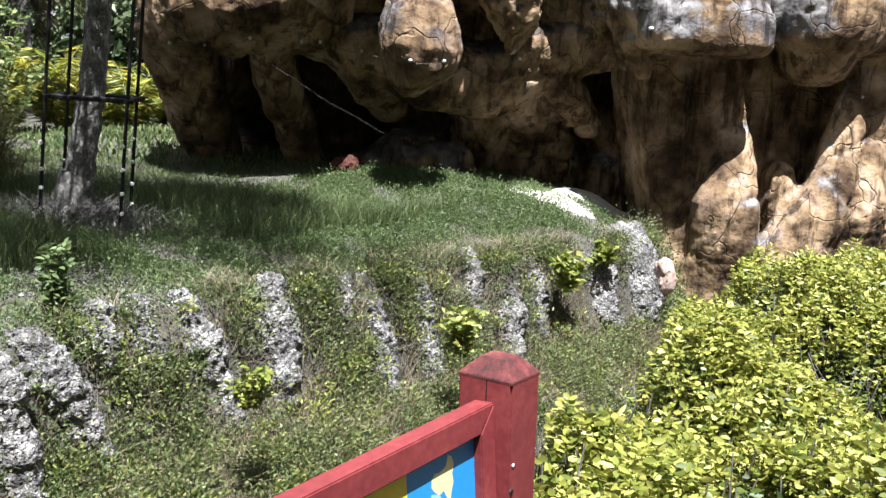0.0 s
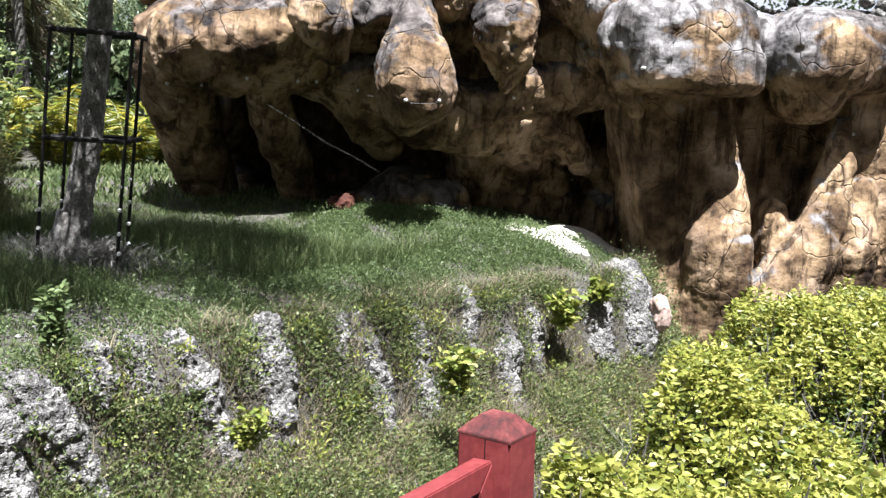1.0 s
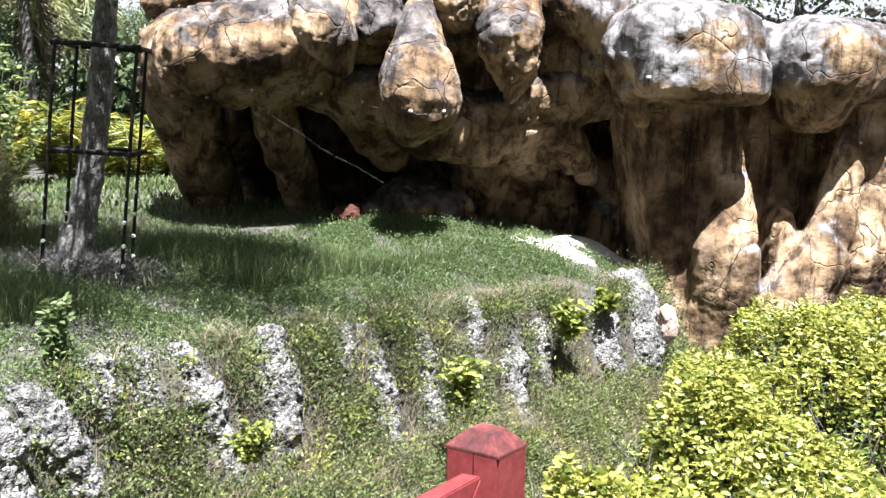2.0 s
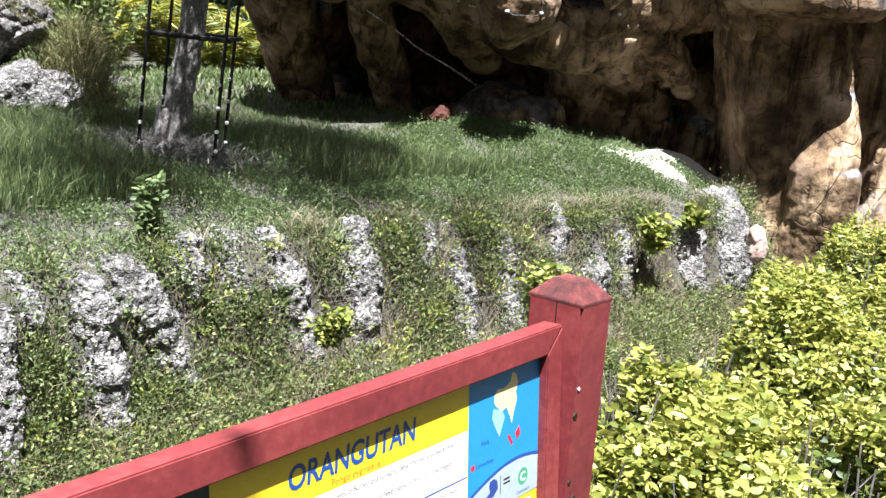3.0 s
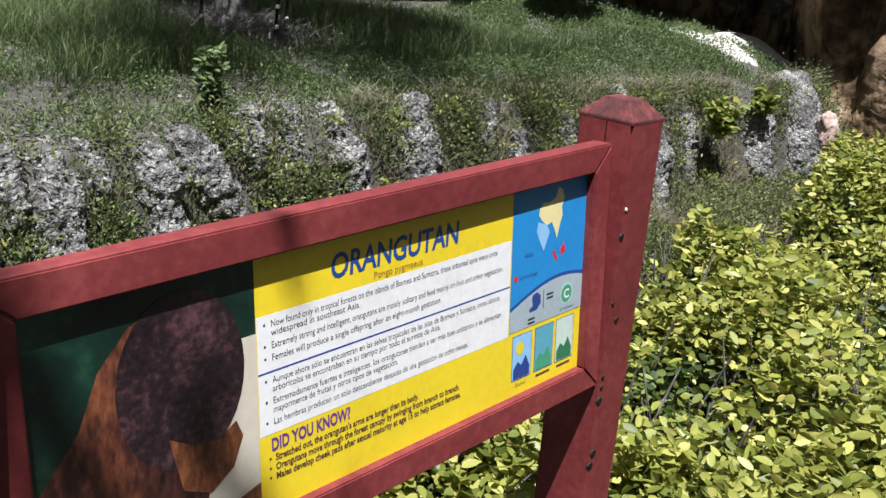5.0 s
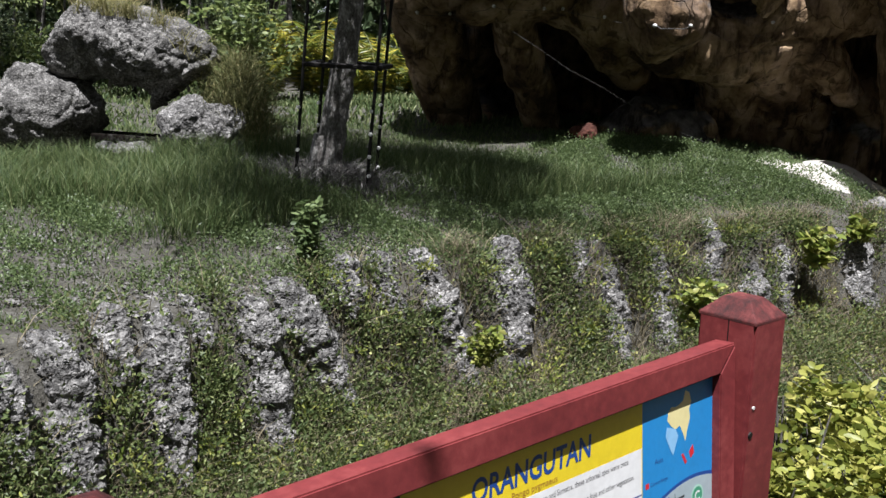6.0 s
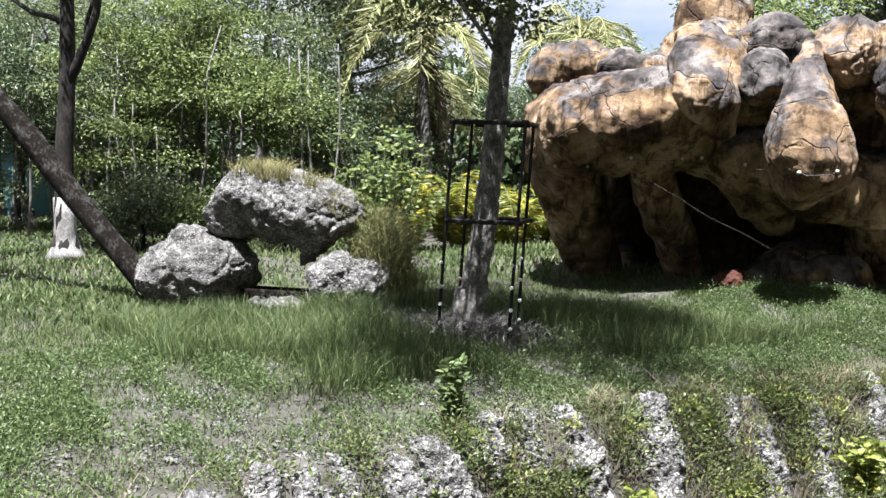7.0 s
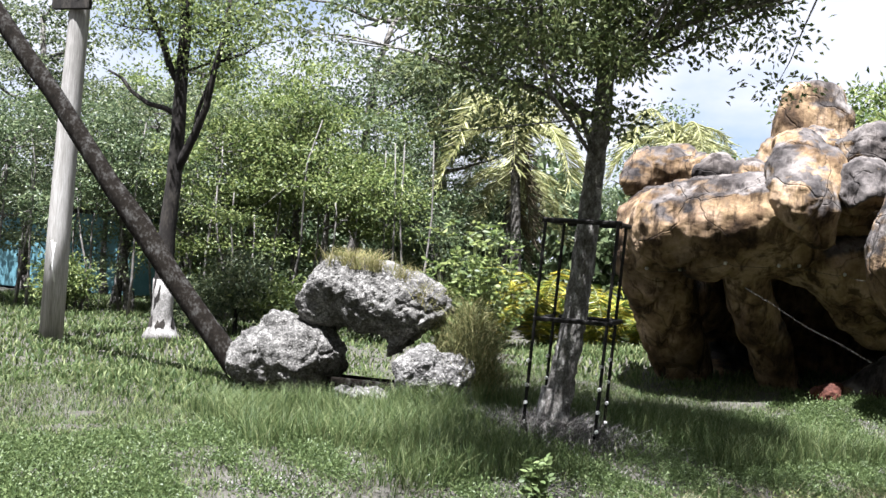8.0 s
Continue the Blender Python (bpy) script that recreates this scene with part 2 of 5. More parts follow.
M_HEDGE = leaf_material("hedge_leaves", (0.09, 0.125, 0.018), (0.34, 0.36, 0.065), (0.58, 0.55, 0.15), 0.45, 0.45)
M_HEDGE_INNER = leaf_material("old_hedge_leaves", (0.035, 0.06, 0.015), (0.10, 0.15, 0.03), (0.26, 0.30, 0.07), 0.4, 0.5)
M_OAK = leaf_material("oak_leaves", (0.055, 0.08, 0.028), (0.125, 0.16, 0.058), (0.24, 0.27, 0.11), 0.45, 0.42)
M_WOODS = leaf_material("woodland_leaves", (0.042, 0.066, 0.032), (0.115, 0.152, 0.07), (0.29, 0.32, 0.165), 0.4, 0.5)
M_WOODS2 = leaf_material("fresh_woodland_leaves", (0.06, 0.10, 0.032), (0.175, 0.23, 0.065), (0.35, 0.40, 0.145), 0.45, 0.5)
M_WOODS3 = leaf_material("dark_woodland_leaves", (0.045, 0.075, 0.035), (0.11, 0.155, 0.07), (0.25, 0.30, 0.15), 0.35, 0.45)
M_PALM = leaf_material("palm_leaflets", (0.18, 0.2, 0.07), (0.36, 0.37, 0.15), (0.62, 0.6, 0.33), 0.35, 0.4)
M_DEADPALM = leaf_material("dead_palm_leaflets", (0.06, 0.05, 0.03), (0.13, 0.105, 0.06), (0.24, 0.2, 0.12), 0.2, 0.7)
M_CROTON = leaf_material("yellow_shrub_leaves", (0.07, 0.12, 0.02), (0.26, 0.29, 0.04), (0.64, 0.53, 0.08), 0.4, 0.4)
M_BARK = surface("grey_bark", (0.022, 0.019, 0.016), (0.085, 0.078, 0.068), (0.36, 0.345, 0.315), 13, 50, 0.95, 0.9, (1, 1, 0.9), bump_dist=0.02)
M_OAKBARK = surface("oak_bark", (0.035, 0.031, 0.026), (0.15, 0.14, 0.125), (0.42, 0.41, 0.38), 17, 60, 0.95, 1.0, (1, 1, 0.6), bump_dist=0.03)
M_LOG = surface("dark_weathered_log", (0.006, 0.005, 0.004), (0.011, 0.009, 0.007), (0.06, 0.058, 0.053), 9, 40, 0.95, 0.9, (1, 1, 0.6), spec=0.05, bump_dist=0.02)
M_BARK_DARK = surface("dark_bark", (0.008, 0.0065, 0.005), (0.0145, 0.012, 0.0095), (0.05, 0.043, 0.034), 6, 34, 0.95, 0.9, (1, 1, 0.45), bump_dist=0.02)
M_POLE = surface("bleached_pole", (0.19, 0.18, 0.16), (0.32, 0.307, 0.28), (0.50, 0.485, 0.455), 2.5, 40, 0.9, 0.4, (2, 2, 0.12), bump_dist=0.01)
M_TWIG = surface("dead_twigs", (0.04, 0.035, 0.03), (0.09, 0.08, 0.07), (0.18, 0.168, 0.15), 8, 40, 0.9, 0.2)
M_LITTER = surface("grey_twig_litter", (0.06, 0.056, 0.05), (0.16, 0.15, 0.135), (0.34, 0.325, 0.30), 8, 40, 0.9, 0.2)
M_RED = surface("red_painted_wood", (0.115, 0.016, 0.017), (0.165, 0.025, 0.025), (0.23, 0.045, 0.042), 7, 90, 0.6, 0.25, (1, 1, 1), spec=0.3, bump_dist=0.002)
M_CAP = surface("weathered_red_wood", (0.035, 0.010, 0.009), (0.10, 0.020, 0.018), (0.20, 0.055, 0.048), 28, 120, 0.8, 0.6, (1, 1, 1), bump_dist=0.004)
M_RUST = metal_mat("dark_steel", (0.03, 0.028, 0.026), 0.6)
M_WHITE = plain("white_porcelain", (0.75, 0.74, 0.70), 0.35)
M_WASH = surface("worn_whitewash", (0.09, 0.086, 0.078), (0.22, 0.21, 0.195), (0.45, 0.435, 0.41), 5, 40, 0.9, 0.5)
M_WIRE = plain("pale_wire", (0.06, 0.057, 0.05), 0.6)
M_CLOTH = surface("orange_red_cloth", (0.035, 0.011, 0.007), (0.075, 0.024, 0.014), (0.14, 0.056, 0.034), 9, 60, 0.9, 0.5)
M_TEAL = surface("teal_boards", (0.08, 0.20, 0.24), (0.13, 0.29, 0.34), (0.20, 0.38, 0.42), 1.5, 30, 0.7, 0.2)
M_PINK = surface("pinkish_stone", (0.25, 0.17, 0.13), (0.42, 0.31, 0.26), (0.58, 0.47, 0.40), 5, 50, 0.9, 0.6)


# ---- builders ----
def put(name, me, material, parent=None, label="", m=None):
    ob = new(name, me)
    me.materials.clear()
    me.materials.append(material)
    if parent is not None:
        ob.parent = parent
    if m is not None:
        ob.matrix_basis = m
    if label:
        ob["label"] = label
    return ob


def mesh_np(name, verts, faces, smooth=False):
    """A mesh from arrays; faces all have the same number of corners."""
    me = bpy.data.meshes.new(name)
    verts, faces = np.asarray(verts, np.float32), np.asarray(faces, np.int32)
    k = faces.shape[1]
    me.vertices.add(len(verts))
    me.vertices.foreach_set("co", verts.ravel())
    me.loops.add(faces.size)
    me.loops.foreach_set("vertex_index", faces.ravel())
    me.polygons.add(len(faces))
    me.polygons.foreach_set("loop_start", np.arange(0, faces.size, k, dtype=np.int32))
    me.polygons.foreach_set("use_smooth", np.full(len(faces), smooth))
    me.update(calc_edges=True)
    return me


def bm_mesh(name, bm, smooth=False):
    me = bpy.data.meshes.new(name)
    bm.to_mesh(me)
    bm.free()
    if smooth:
        me.polygons.foreach_set("use_smooth", np.ones(len(me.polygons), bool))
    return me


def part(name, bm, material, parent, label="", smooth=False, m=None):
    return put(name, bm_mesh(name, bm, smooth), material, parent, label, m)


def thing(name, at, label, category, group="", rz=0.0):
    e = new(name)
    e.matrix_basis = pose(*at, 0, 0, rz)
    return tagged(e, label, category, group)


def unit(v):
    return v / np.maximum(np.linalg.norm(v, axis=-1, keepdims=True), 1e-9)


def leaves(name, at, axis, length, width, fold=0.25, seed=0, kite=False, up=0.5):
    """Pointed oval leaves folded along the midrib: two four-sided halves each, at the points, along the axes."""
    r = np.random.default_rng(seed)
    n = len(at)
    axis = unit(np.asarray(axis, float))
    side = unit(np.cross(axis, unit(r.normal(size=(n, 3))) + [0, 0, up]))
    nor = np.cross(side, axis)
    ln = (length * r.uniform(0.6, 1.25, n))[:, None]
    w = (width * r.uniform(0.7, 1.2, n))[:, None]
    lift, bow = nor * w * fold, nor * ln * 0.12
    if kite:
        low = at + axis * ln * 0.45 + lift
        v = np.stack([at, low + side * w * 0.5, at + axis * ln - bow, low - side * w * 0.5], 1).reshape(-1, 3)
        i = np.arange(n)[:, None] * 4
        return mesh_np(name, v, np.concatenate([i + [[0, 1, 2]], i + [[0, 2, 3]]]))
    v = [at]
    for sgn in (1, -1):
        for u, k in ((0.16, 0.34), (0.45, 0.5), (0.75, 0.36)):
            v.append(at + axis * ln * u + side * w * k * sgn + lift * (k * 2) - bow * u * u)
    v = np.stack(v[:4] + [at + axis * ln - bow] + v[4:], 1).reshape(-1, 3)
    i = np.arange(n)[:, None] * 8
    f = np.concatenate([i + [[0, 1, 2, 3]], i + [[0, 3, 4, 7]], i + [[0, 7, 6, 5]]])
    return mesh_np(name, v, f, True)


def blades(name, at, height, width, lean=0.35, seed=0):
    """Grass: two-piece bent blades."""
    r = np.random.default_rng(seed)
    n = len(at)
    a = r.uniform(0, 2 * np.pi, n)
    out = np.stack([np.cos(a), np.sin(a), np.zeros(n)], 1)
    b = r.uniform(0, 2 * np.pi, n)
    side = np.stack([np.cos(b), np.sin(b), np.zeros(n)], 1)
    h = (height * r.uniform(0.45, 1.35, n))[:, None]
    bend = (lean * r.uniform(0.2, 1.6, n))[:, None] * h
    up = np.array([[0, 0, 1.0]])
    w = width * r.uniform(0.7, 1.3, n)[:, None]
    m = at + up * h * 0.6 + out * bend * 0.35
    v = np.stack([at - side * w, at + side * w, m + side * w * 0.7, m - side * w * 0.7, at + up * h * 0.97 + out * bend], 1).reshape(-1, 3)
    i = np.arange(n)[:, None] * 5
    f = np.concatenate([i + [[0, 1, 2]], i + [[0, 2, 3]], i + [[3, 2, 4]]])
    return mesh_np(name, v, f)


def tube(points, radii, sides=8, rough=0.0, seed=0):
    """A bent tapering stem with closed ends, as vertices and faces (quads)."""
    r = np.random.default_rng(seed)
    p = np.asarray(points, float)
    n = len(p)
    t = unit(np.gradient(p, axis=0))
    ref = np.array([0.31, 0.95, 0.05])
    u = unit(np.cross(t, ref))
    w = np.cross(t, u)
    a = np.linspace(0, 2 * np.pi, sides, endpoint=False)
    rad = np.asarray(radii)[:, None, None] * (1 + rough * r.normal(size=(n, sides, 1)))
    ring = p[:, None] + rad * (np.cos(a)[None, :, None] * u[:, None] + np.sin(a)[None, :, None] * w[:, None])
    v = ring.reshape(-1, 3)
    f = [(i * sides + j, i * sides + (j + 1) % sides, (i + 1) * sides + (j + 1) % sides, (i + 1) * sides + j) for i in range(n - 1) for j in range(sides)]
    c0, c1 = len(v), len(v) + 1
    v = np.concatenate([v, p[:1], p[-1:]])
    for j in range(0, sides, 2):
        f.append((c0, (j + 2) % sides, (j + 1) % sides, j))
        o = (n - 1) * sides
        f.append((c1, o + j, o + (j + 1) % sides, o + (j + 2) % sides))
    return v, np.array(f)


def joined(pieces):
    vs, fs, o = [], [], 0
    for v, f in pieces:
        vs.append(v)
        fs.append(np.asarray(f) + o)
        o += len(v)
    return np.concatenate(vs), np.concatenate(fs)


def box(bm, lo, hi, bevel=0.0):
    c = [(a + b) / 2 for a, b in zip(lo, hi)]
    d = [b - a for a, b in zip(lo, hi)]
    made = bmesh.ops.create_cube(bm, size=1.0, matrix=Matrix.Translation(c) @ Matrix.Diagonal((*d, 1)))
    if bevel:
        edges = list({e for v in made["verts"] for e in v.link_edges})
        bmesh.ops.bevel(bm, geom=edges, offset=bevel, segments=2, affect="EDGES", profile=0.6)


def fbm(p, scale, octaves=4):
    return noise.fractal(Vector(p) * scale, 0.9, 2.1, octaves)


def chain(keys, depth=1.0, tall=0.95):
    """Close-set ellipsoids along a line of (x, y, z, radius), so that they melt into one tapering limb."""
    out = []
    for p, q in zip(keys, keys[1:]):
        p, q = np.array(p), np.array(q)
        k = max(2, int(np.linalg.norm(p[:3] - q[:3]) / (0.22 * min(p[3], q[3]))))
        for t in np.linspace(0, 1, k, endpoint=False):
            x, y, z, r = p + (q - p) * (t * t * (3 - 2 * t) * 0.5 + t * 0.5)
            out.append((x, y, z, r, r * depth, r * tall))
    x, y, z, r = keys[-1]
    out.append((x, y, z, r, r * depth, r * tall))
    return out


def lobes_mesh(name, lobes, voxel=0.05, rough=0.06, scale=1.7, grain=0.02, smooth_steps=6, cracks=0.0, crack_scale=1.15, pebbles=0.0, pebble_size=0.045, facets=0):
    """Rounded lobes melted into one rock, then roughened along its normals: swells, grain, cracks, pebbles."""
    bm = bmesh.new()
    for lobe in lobes:
        x, y, z, rx, ry, rz = lobe[:6]
        square = lobe[6] if len(lobe) > 6 else 2.0
        ball = bmesh.ops.create_icosphere(bm, subdivisions=4 if square > 4 else 3 if square > 2 or len(lobes) <= 12 else 2, radius=1.0)["verts"]
        for v in ball:
            k = sum(abs(c) ** square for c in v.co) ** (-1 / square)
            v.co = Vector((x + v.co.x * k * rx, y + v.co.y * k * ry, z + v.co.z * k * rz))
            if len(lobe) > 7:
                v.co.x += lobe[7] * (v.co.z - z)
    me = bm_mesh(name, bm)
    ob = new(name, me)
    md = ob.modifiers.new("melt", "REMESH")
    md.mode, md.voxel_size = "VOXEL", voxel
    sm = ob.modifiers.new("soften", "SMOOTH")
    sm.factor, sm.iterations = 0.5, smooth_steps
    out = bpy.data.meshes.new_from_object(ob.evaluated_get(bpy.context.evaluated_depsgraph_get()))
    bpy.data.objects.remove(ob)
    out.name = name
    co, no = np.empty(len(out.vertices) * 3), np.empty(len(out.vertices) * 3)
    out.vertices.foreach_get("co", co)
    out.vertices.foreach_get("normal", no)
    co, no = co.reshape(-1, 3), no.reshape(-1, 3)
    fr = np.random.default_rng(len(co))
    for _ in range(facets):
        g = unit(fr.normal(size=3))
        over = co @ g - co.mean(0) @ g
        co = co - np.outer(np.maximum(over - over.max() * fr.uniform(0.78, 0.95), 0) * 0.85, g)
    d = np.zeros(len(co))
    for i, p in enumerate(co):
        p = Vector(p)
        h = rough * noise.fractal(p * scale, 0.9, 2.1, 4) + grain * noise.fractal(p * scale * 5, 0.9, 2.1, 3)
        if cracks:
            w = p + 0.25 * noise.noise_vector(p * 1.5)
            f = noise.voronoi(w * crack_scale)[0]
            h += cracks * (0.6 * noise.cell(w * crack_scale) - 2.0 * max(0.0, 1 - (f[1] - f[0]) / 0.07) * (noise.noise(p * 0.8) > -0.1))
        if pebbles:
            f = noise.voronoi(p / pebble_size)[0]
            h += pebbles * (0.5 - f[0]) + 1.2 * pebbles * noise.noise(p * 9)
        d[i] = h
    out.vertices.foreach_set("co", (co + no * d[:, None]).ravel())
    out.polygons.foreach_set("use_smooth", np.ones(len(out.polygons), bool))
    out.update()
    return out


# ---- ground ----
LIP_S = np.array([-40, -6, 0.8, 2.2, 3.5, 4.9, 6.4, 8.2, 9.1, 9.7, 10.5, 11.2, 12.0, 16, 60])
LIP_N = np.array([4.2, 4.2, 4.35, 4.75, 4.95, 4.75, 4.7, 4.4, 4.1, 4.2, 4.4, 5.2, 7.0, 8.0, 9.0])


def smooth(a, b, x):
    t = np.clip((x - a) / (b - a), 0, 1)
    return t * t * (3 - 2 * t)


def ground_z(x, y):
    """Height of the ground: the visitors' edge, the dry moat, the ragged wall and the lawn beyond it."""
    x, y = np.asarray(x, float), np.asarray(y, float)
    s, n = (x + y) * R2, (y - x) * R2
    lip = np.interp(s, LIP_S, LIP_N)
    d = n - lip
    lawn = -0.12 + 0.17 * smooth(0.0, 2.6, d) + 0.17 * smooth(2.4, 6.0, d) - 0.27 * smooth(2.4, 5.0, d) * smooth(-2.2, -4.2, x)
    lawn = lawn + 0.22 * smooth(7.0, 8.7, s) * smooth(0.0, 1.0, d) * smooth(6.0, 2.4, d)
    moat = -1.0 - 0.6 * smooth(-0.5, -1.8, d)
    z = moat + (lawn - moat) * smooth(-0.62, 0.0, d)
    bank = smooth(2.3, 1.1, n)
    z = z * (1 - bank) + 0.0 * bank
    return z + 0.025 * np.sin(x * 2.1 + 0.7 * y) * np.sin(y * 1.7 - 0.4 * x)


def axis_steps(lo, hi, step, far):
    core = np.arange(lo, hi, step)
    out = far * np.linspace(0, 1, 14)[1:] ** 2.6
    return np.concatenate([(lo - out)[::-1], core, hi + out])


sa, na = axis_steps(-8, 22, 0.12, 700.0), axis_steps(0.5, 9.5, 0.07, 700.0)
SS, NN = np.meshgrid(sa, na, indexing="ij")
GX, GY = (SS - NN) * R2, (SS + NN) * R2
GZ = ground_z(GX, GY)
near = (np.abs(SS) < 25) & (NN > -2) & (NN < 25)
GZ[near] += np.array([0.045 * fbm((a, b, 0), 1.6, 4) for a, b in zip(GX[near], GY[near])])
gv = np.stack([GX, GY, GZ], -1).reshape(-1, 3)
ni, nj = SS.shape
ii, jj = np.meshgrid(np.arange(ni - 1), np.arange(nj - 1), indexing="ij")
q = (ii * nj + jj).ravel()
gf = np.stack([q, q + nj, q + nj + 1, q + 1], 1)
ground = put("ground", mesh_np("ground", gv, gf, True), M_SOIL)
tagged(ground, "patchy green lawn and weedy soil of a dry moat", "ground", kind="structure")


def scatter(n, s0, s1, n0, n1, seed, lift=0.0):
    """Points on the ground in a stretch along and across the wall (n counted from the wall's lip)."""
    r = np.random.default_rng(seed)
    s = r.uniform(s0, s1, n)
    nn = np.interp(s, LIP_S, LIP_N) + r.uniform(n0, n1, n)
    x, y = (s - nn) * R2, (s + nn) * R2
    return np.stack([x, y, ground_z(x, y) + lift], 1)


def patchy(p, scale, cut, seed=0.0):
    k = np.array([fbm((a + seed, b, seed), scale, 3) for a, b in p[:, :2]])
    return p[k + np.random.default_rng(len(p)).normal(size=len(p)) * 0.09 > cut]

# ---- the great cave rock ----
ROCK_FORMS = {
    "left_shoulder": [
        (1.0, [(-1.18, 11.40, 2.04, 0.37), (-0.83, 10.90, 2.02, 0.54), (-0.32, 10.80, 2.13, 0.50), (0.18, 10.70, 2.21, 0.48)]),
        (1.0, [(-0.99, 11.75, 2.08, 0.55), (-0.36, 11.60, 2.14, 0.58), (0.33, 11.45, 2.25, 0.52)]),
        (1.1, [(-0.98, 11.20, 1.90, 0.52), (-1.03, 11.50, 1.50, 0.47), (-0.93, 11.90, 1.0, 0.41), (-0.72, 12.25, 0.4, 0.36), (-0.64, 12.35, 0.05, 0.36)]),
        (1.0, [(-0.55, 10.95, 1.85, 0.42), (-0.1, 10.95, 1.85, 0.40), (0.35, 10.95, 1.9, 0.36)]),
        (1.0, [(-0.10, 11.00, 1.70, 0.28), (0.00, 11.30, 1.28, 0.25), (0.22, 11.70, 0.82, 0.25), (0.43, 12.00, 0.25, 0.27), (0.47, 12.05, 0.0, 0.28)]),
        (1.0, [(0.61, 10.70, 2.66, 0.32), (0.54, 10.40, 2.28, 0.31), (0.67, 10.50, 2.00, 0.16)]),
    ],
    "overhang": [
        (1.0, [(0.49, 11.20, 1.85, 0.36), (1.09, 11.30, 1.71, 0.41), (1.69, 11.20, 1.46, 0.45), (2.46, 11.30, 1.38, 0.49), (3.02, 11.40, 1.68, 0.45), (3.56, 11.40, 2.03, 0.53), (4.03, 11.30, 1.99, 0.39)]),
        (1.0, [(0.78, 11.15, 1.75, 0.32), (1.12, 11.45, 1.35, 0.34), (1.35, 11.75, 1.05, 0.26)]),
        (1.0, [(1.2, 11.5, 2.1, 0.42), (2.1, 11.6, 2.1, 0.46), (3.1, 11.5, 2.2, 0.46)]),
        (0.8, [(1.28, 11.62, 0.2, 0.36), (1.62, 11.55, 0.40, 0.42), (2.08, 11.6, 0.32, 0.42)]),
        (1.0, [(2.55, 11.7, 1.35, 0.40), (2.62, 12.1, 0.8, 0.40), (2.7, 12.4, 0.1, 0.42)]),
        (1.0, [(3.1, 11.7, 1.35, 0.40), (3.2, 12.2, 0.8, 0.40), (3.3, 12.5, 0.1, 0.44)]),
        (1.0, [(2.9, 11.15, 1.85, 0.30), (3.41, 11.40, 1.37, 0.28), (3.87, 11.60, 0.94, 0.20)]),
        (1.0, [(2.86, 11.50, 1.30, 0.35), (3.54, 12.20, 0.80, 0.34), (3.87, 12.60, 0.17, 0.35)]),
    ],
    "rim_lobe": [
        (1.0, [(3.25, 10.90, 2.89, 0.40), (3.56, 10.60, 2.76, 0.36), (3.79, 10.70, 2.16, 0.25), (4.01, 10.70, 1.73, 0.16)]),
    ],
    "hanging_lump": [
        (1.0, [(1.50, 10.55, 3.10, 0.10), (1.46, 10.36, 2.65, 0.16), (1.44, 10.2, 2.25, 0.27), (1.44, 10.06, 1.9, 0.42), (1.48, 10.04, 1.68, 0.46), (1.5, 10.12, 1.5, 0.38)]),
    ],
    "back_wall": [
        (1.0, [(-0.6, 13.2, 2.3, 0.7), (0.6, 13.0, 2.3, 0.75), (1.9, 12.6, 2.4, 0.72), (3.3, 12.2, 2.45, 0.7), (4.6, 11.6, 2.3, 0.75)]),
        (1.0, [(-0.8, 12.2, 2.25, 0.5), (0.2, 12.0, 2.25, 0.55), (1.2, 11.7, 2.3, 0.55), (2.2, 11.6, 2.35, 0.55), (3.2, 11.5, 2.4, 0.55), (4.2, 11.2, 2.3, 0.6)]),
        (1.0, [(-0.5, 11.6, 2.2, 0.5), (0.4, 11.2, 2.3, 0.45), (1.4, 11.3, 2.45, 0.4), (2.4, 11.35, 2.5, 0.4), (3.4, 11.2, 2.55, 0.4)]),
        (1.0, [(-0.45, 13.3, 0.1, 0.4), (-0.1, 14.4, 0.1, 0.7), (0.6, 15.0, 0.1, 0.85), (2.3, 14.9, 0.1, 0.85), (3.8, 13.9, 0.1, 0.85), (5.2, 12.2, 0.0, 0.85)]),
        (1.0, [(-0.7, 13.2, 1.2, 0.45), (-0.3, 14.3, 1.2, 0.75), (0.6, 14.9, 1.2, 0.85), (2.3, 14.8, 1.2, 0.85), (3.8, 13.8, 1.2, 0.85), (5.2, 12.1, 1.2, 0.85)]),
        (1.0, [(-0.6, 13.3, 2.0, 0.7), (-0.2, 14.2, 2.0, 0.75), (0.6, 14.5, 2.0, 0.8), (2.3, 14.4, 2.0, 0.8), (3.8, 13.6, 2.0, 0.8), (5.2, 11.9, 2.0, 0.8)]),
        (1.0, [(0.2, 13.4, 2.35, 0.75), (1.6, 13.5, 2.4, 0.8), (3.0, 13.0, 2.4, 0.8), (4.4, 12.3, 2.3, 0.75)]),
        (0.7, [(1.75, 12.3, 0.25, 0.38), (2.3, 12.3, 0.3, 0.4), (2.35, 12.35, 0.5, 0.34)]),
        (1.0, [(5.25, 11.0, 2.4, 0.5), (5.35, 10.95, 1.0, 0.55), (5.6, 10.9, -1.3, 0.6)]),
        (1.0, [(6.9, 11.0, 2.4, 0.5), (6.95, 10.9, 1.0, 0.5), (7.0, 10.9, -1.3, 0.6)]),
    ],
}
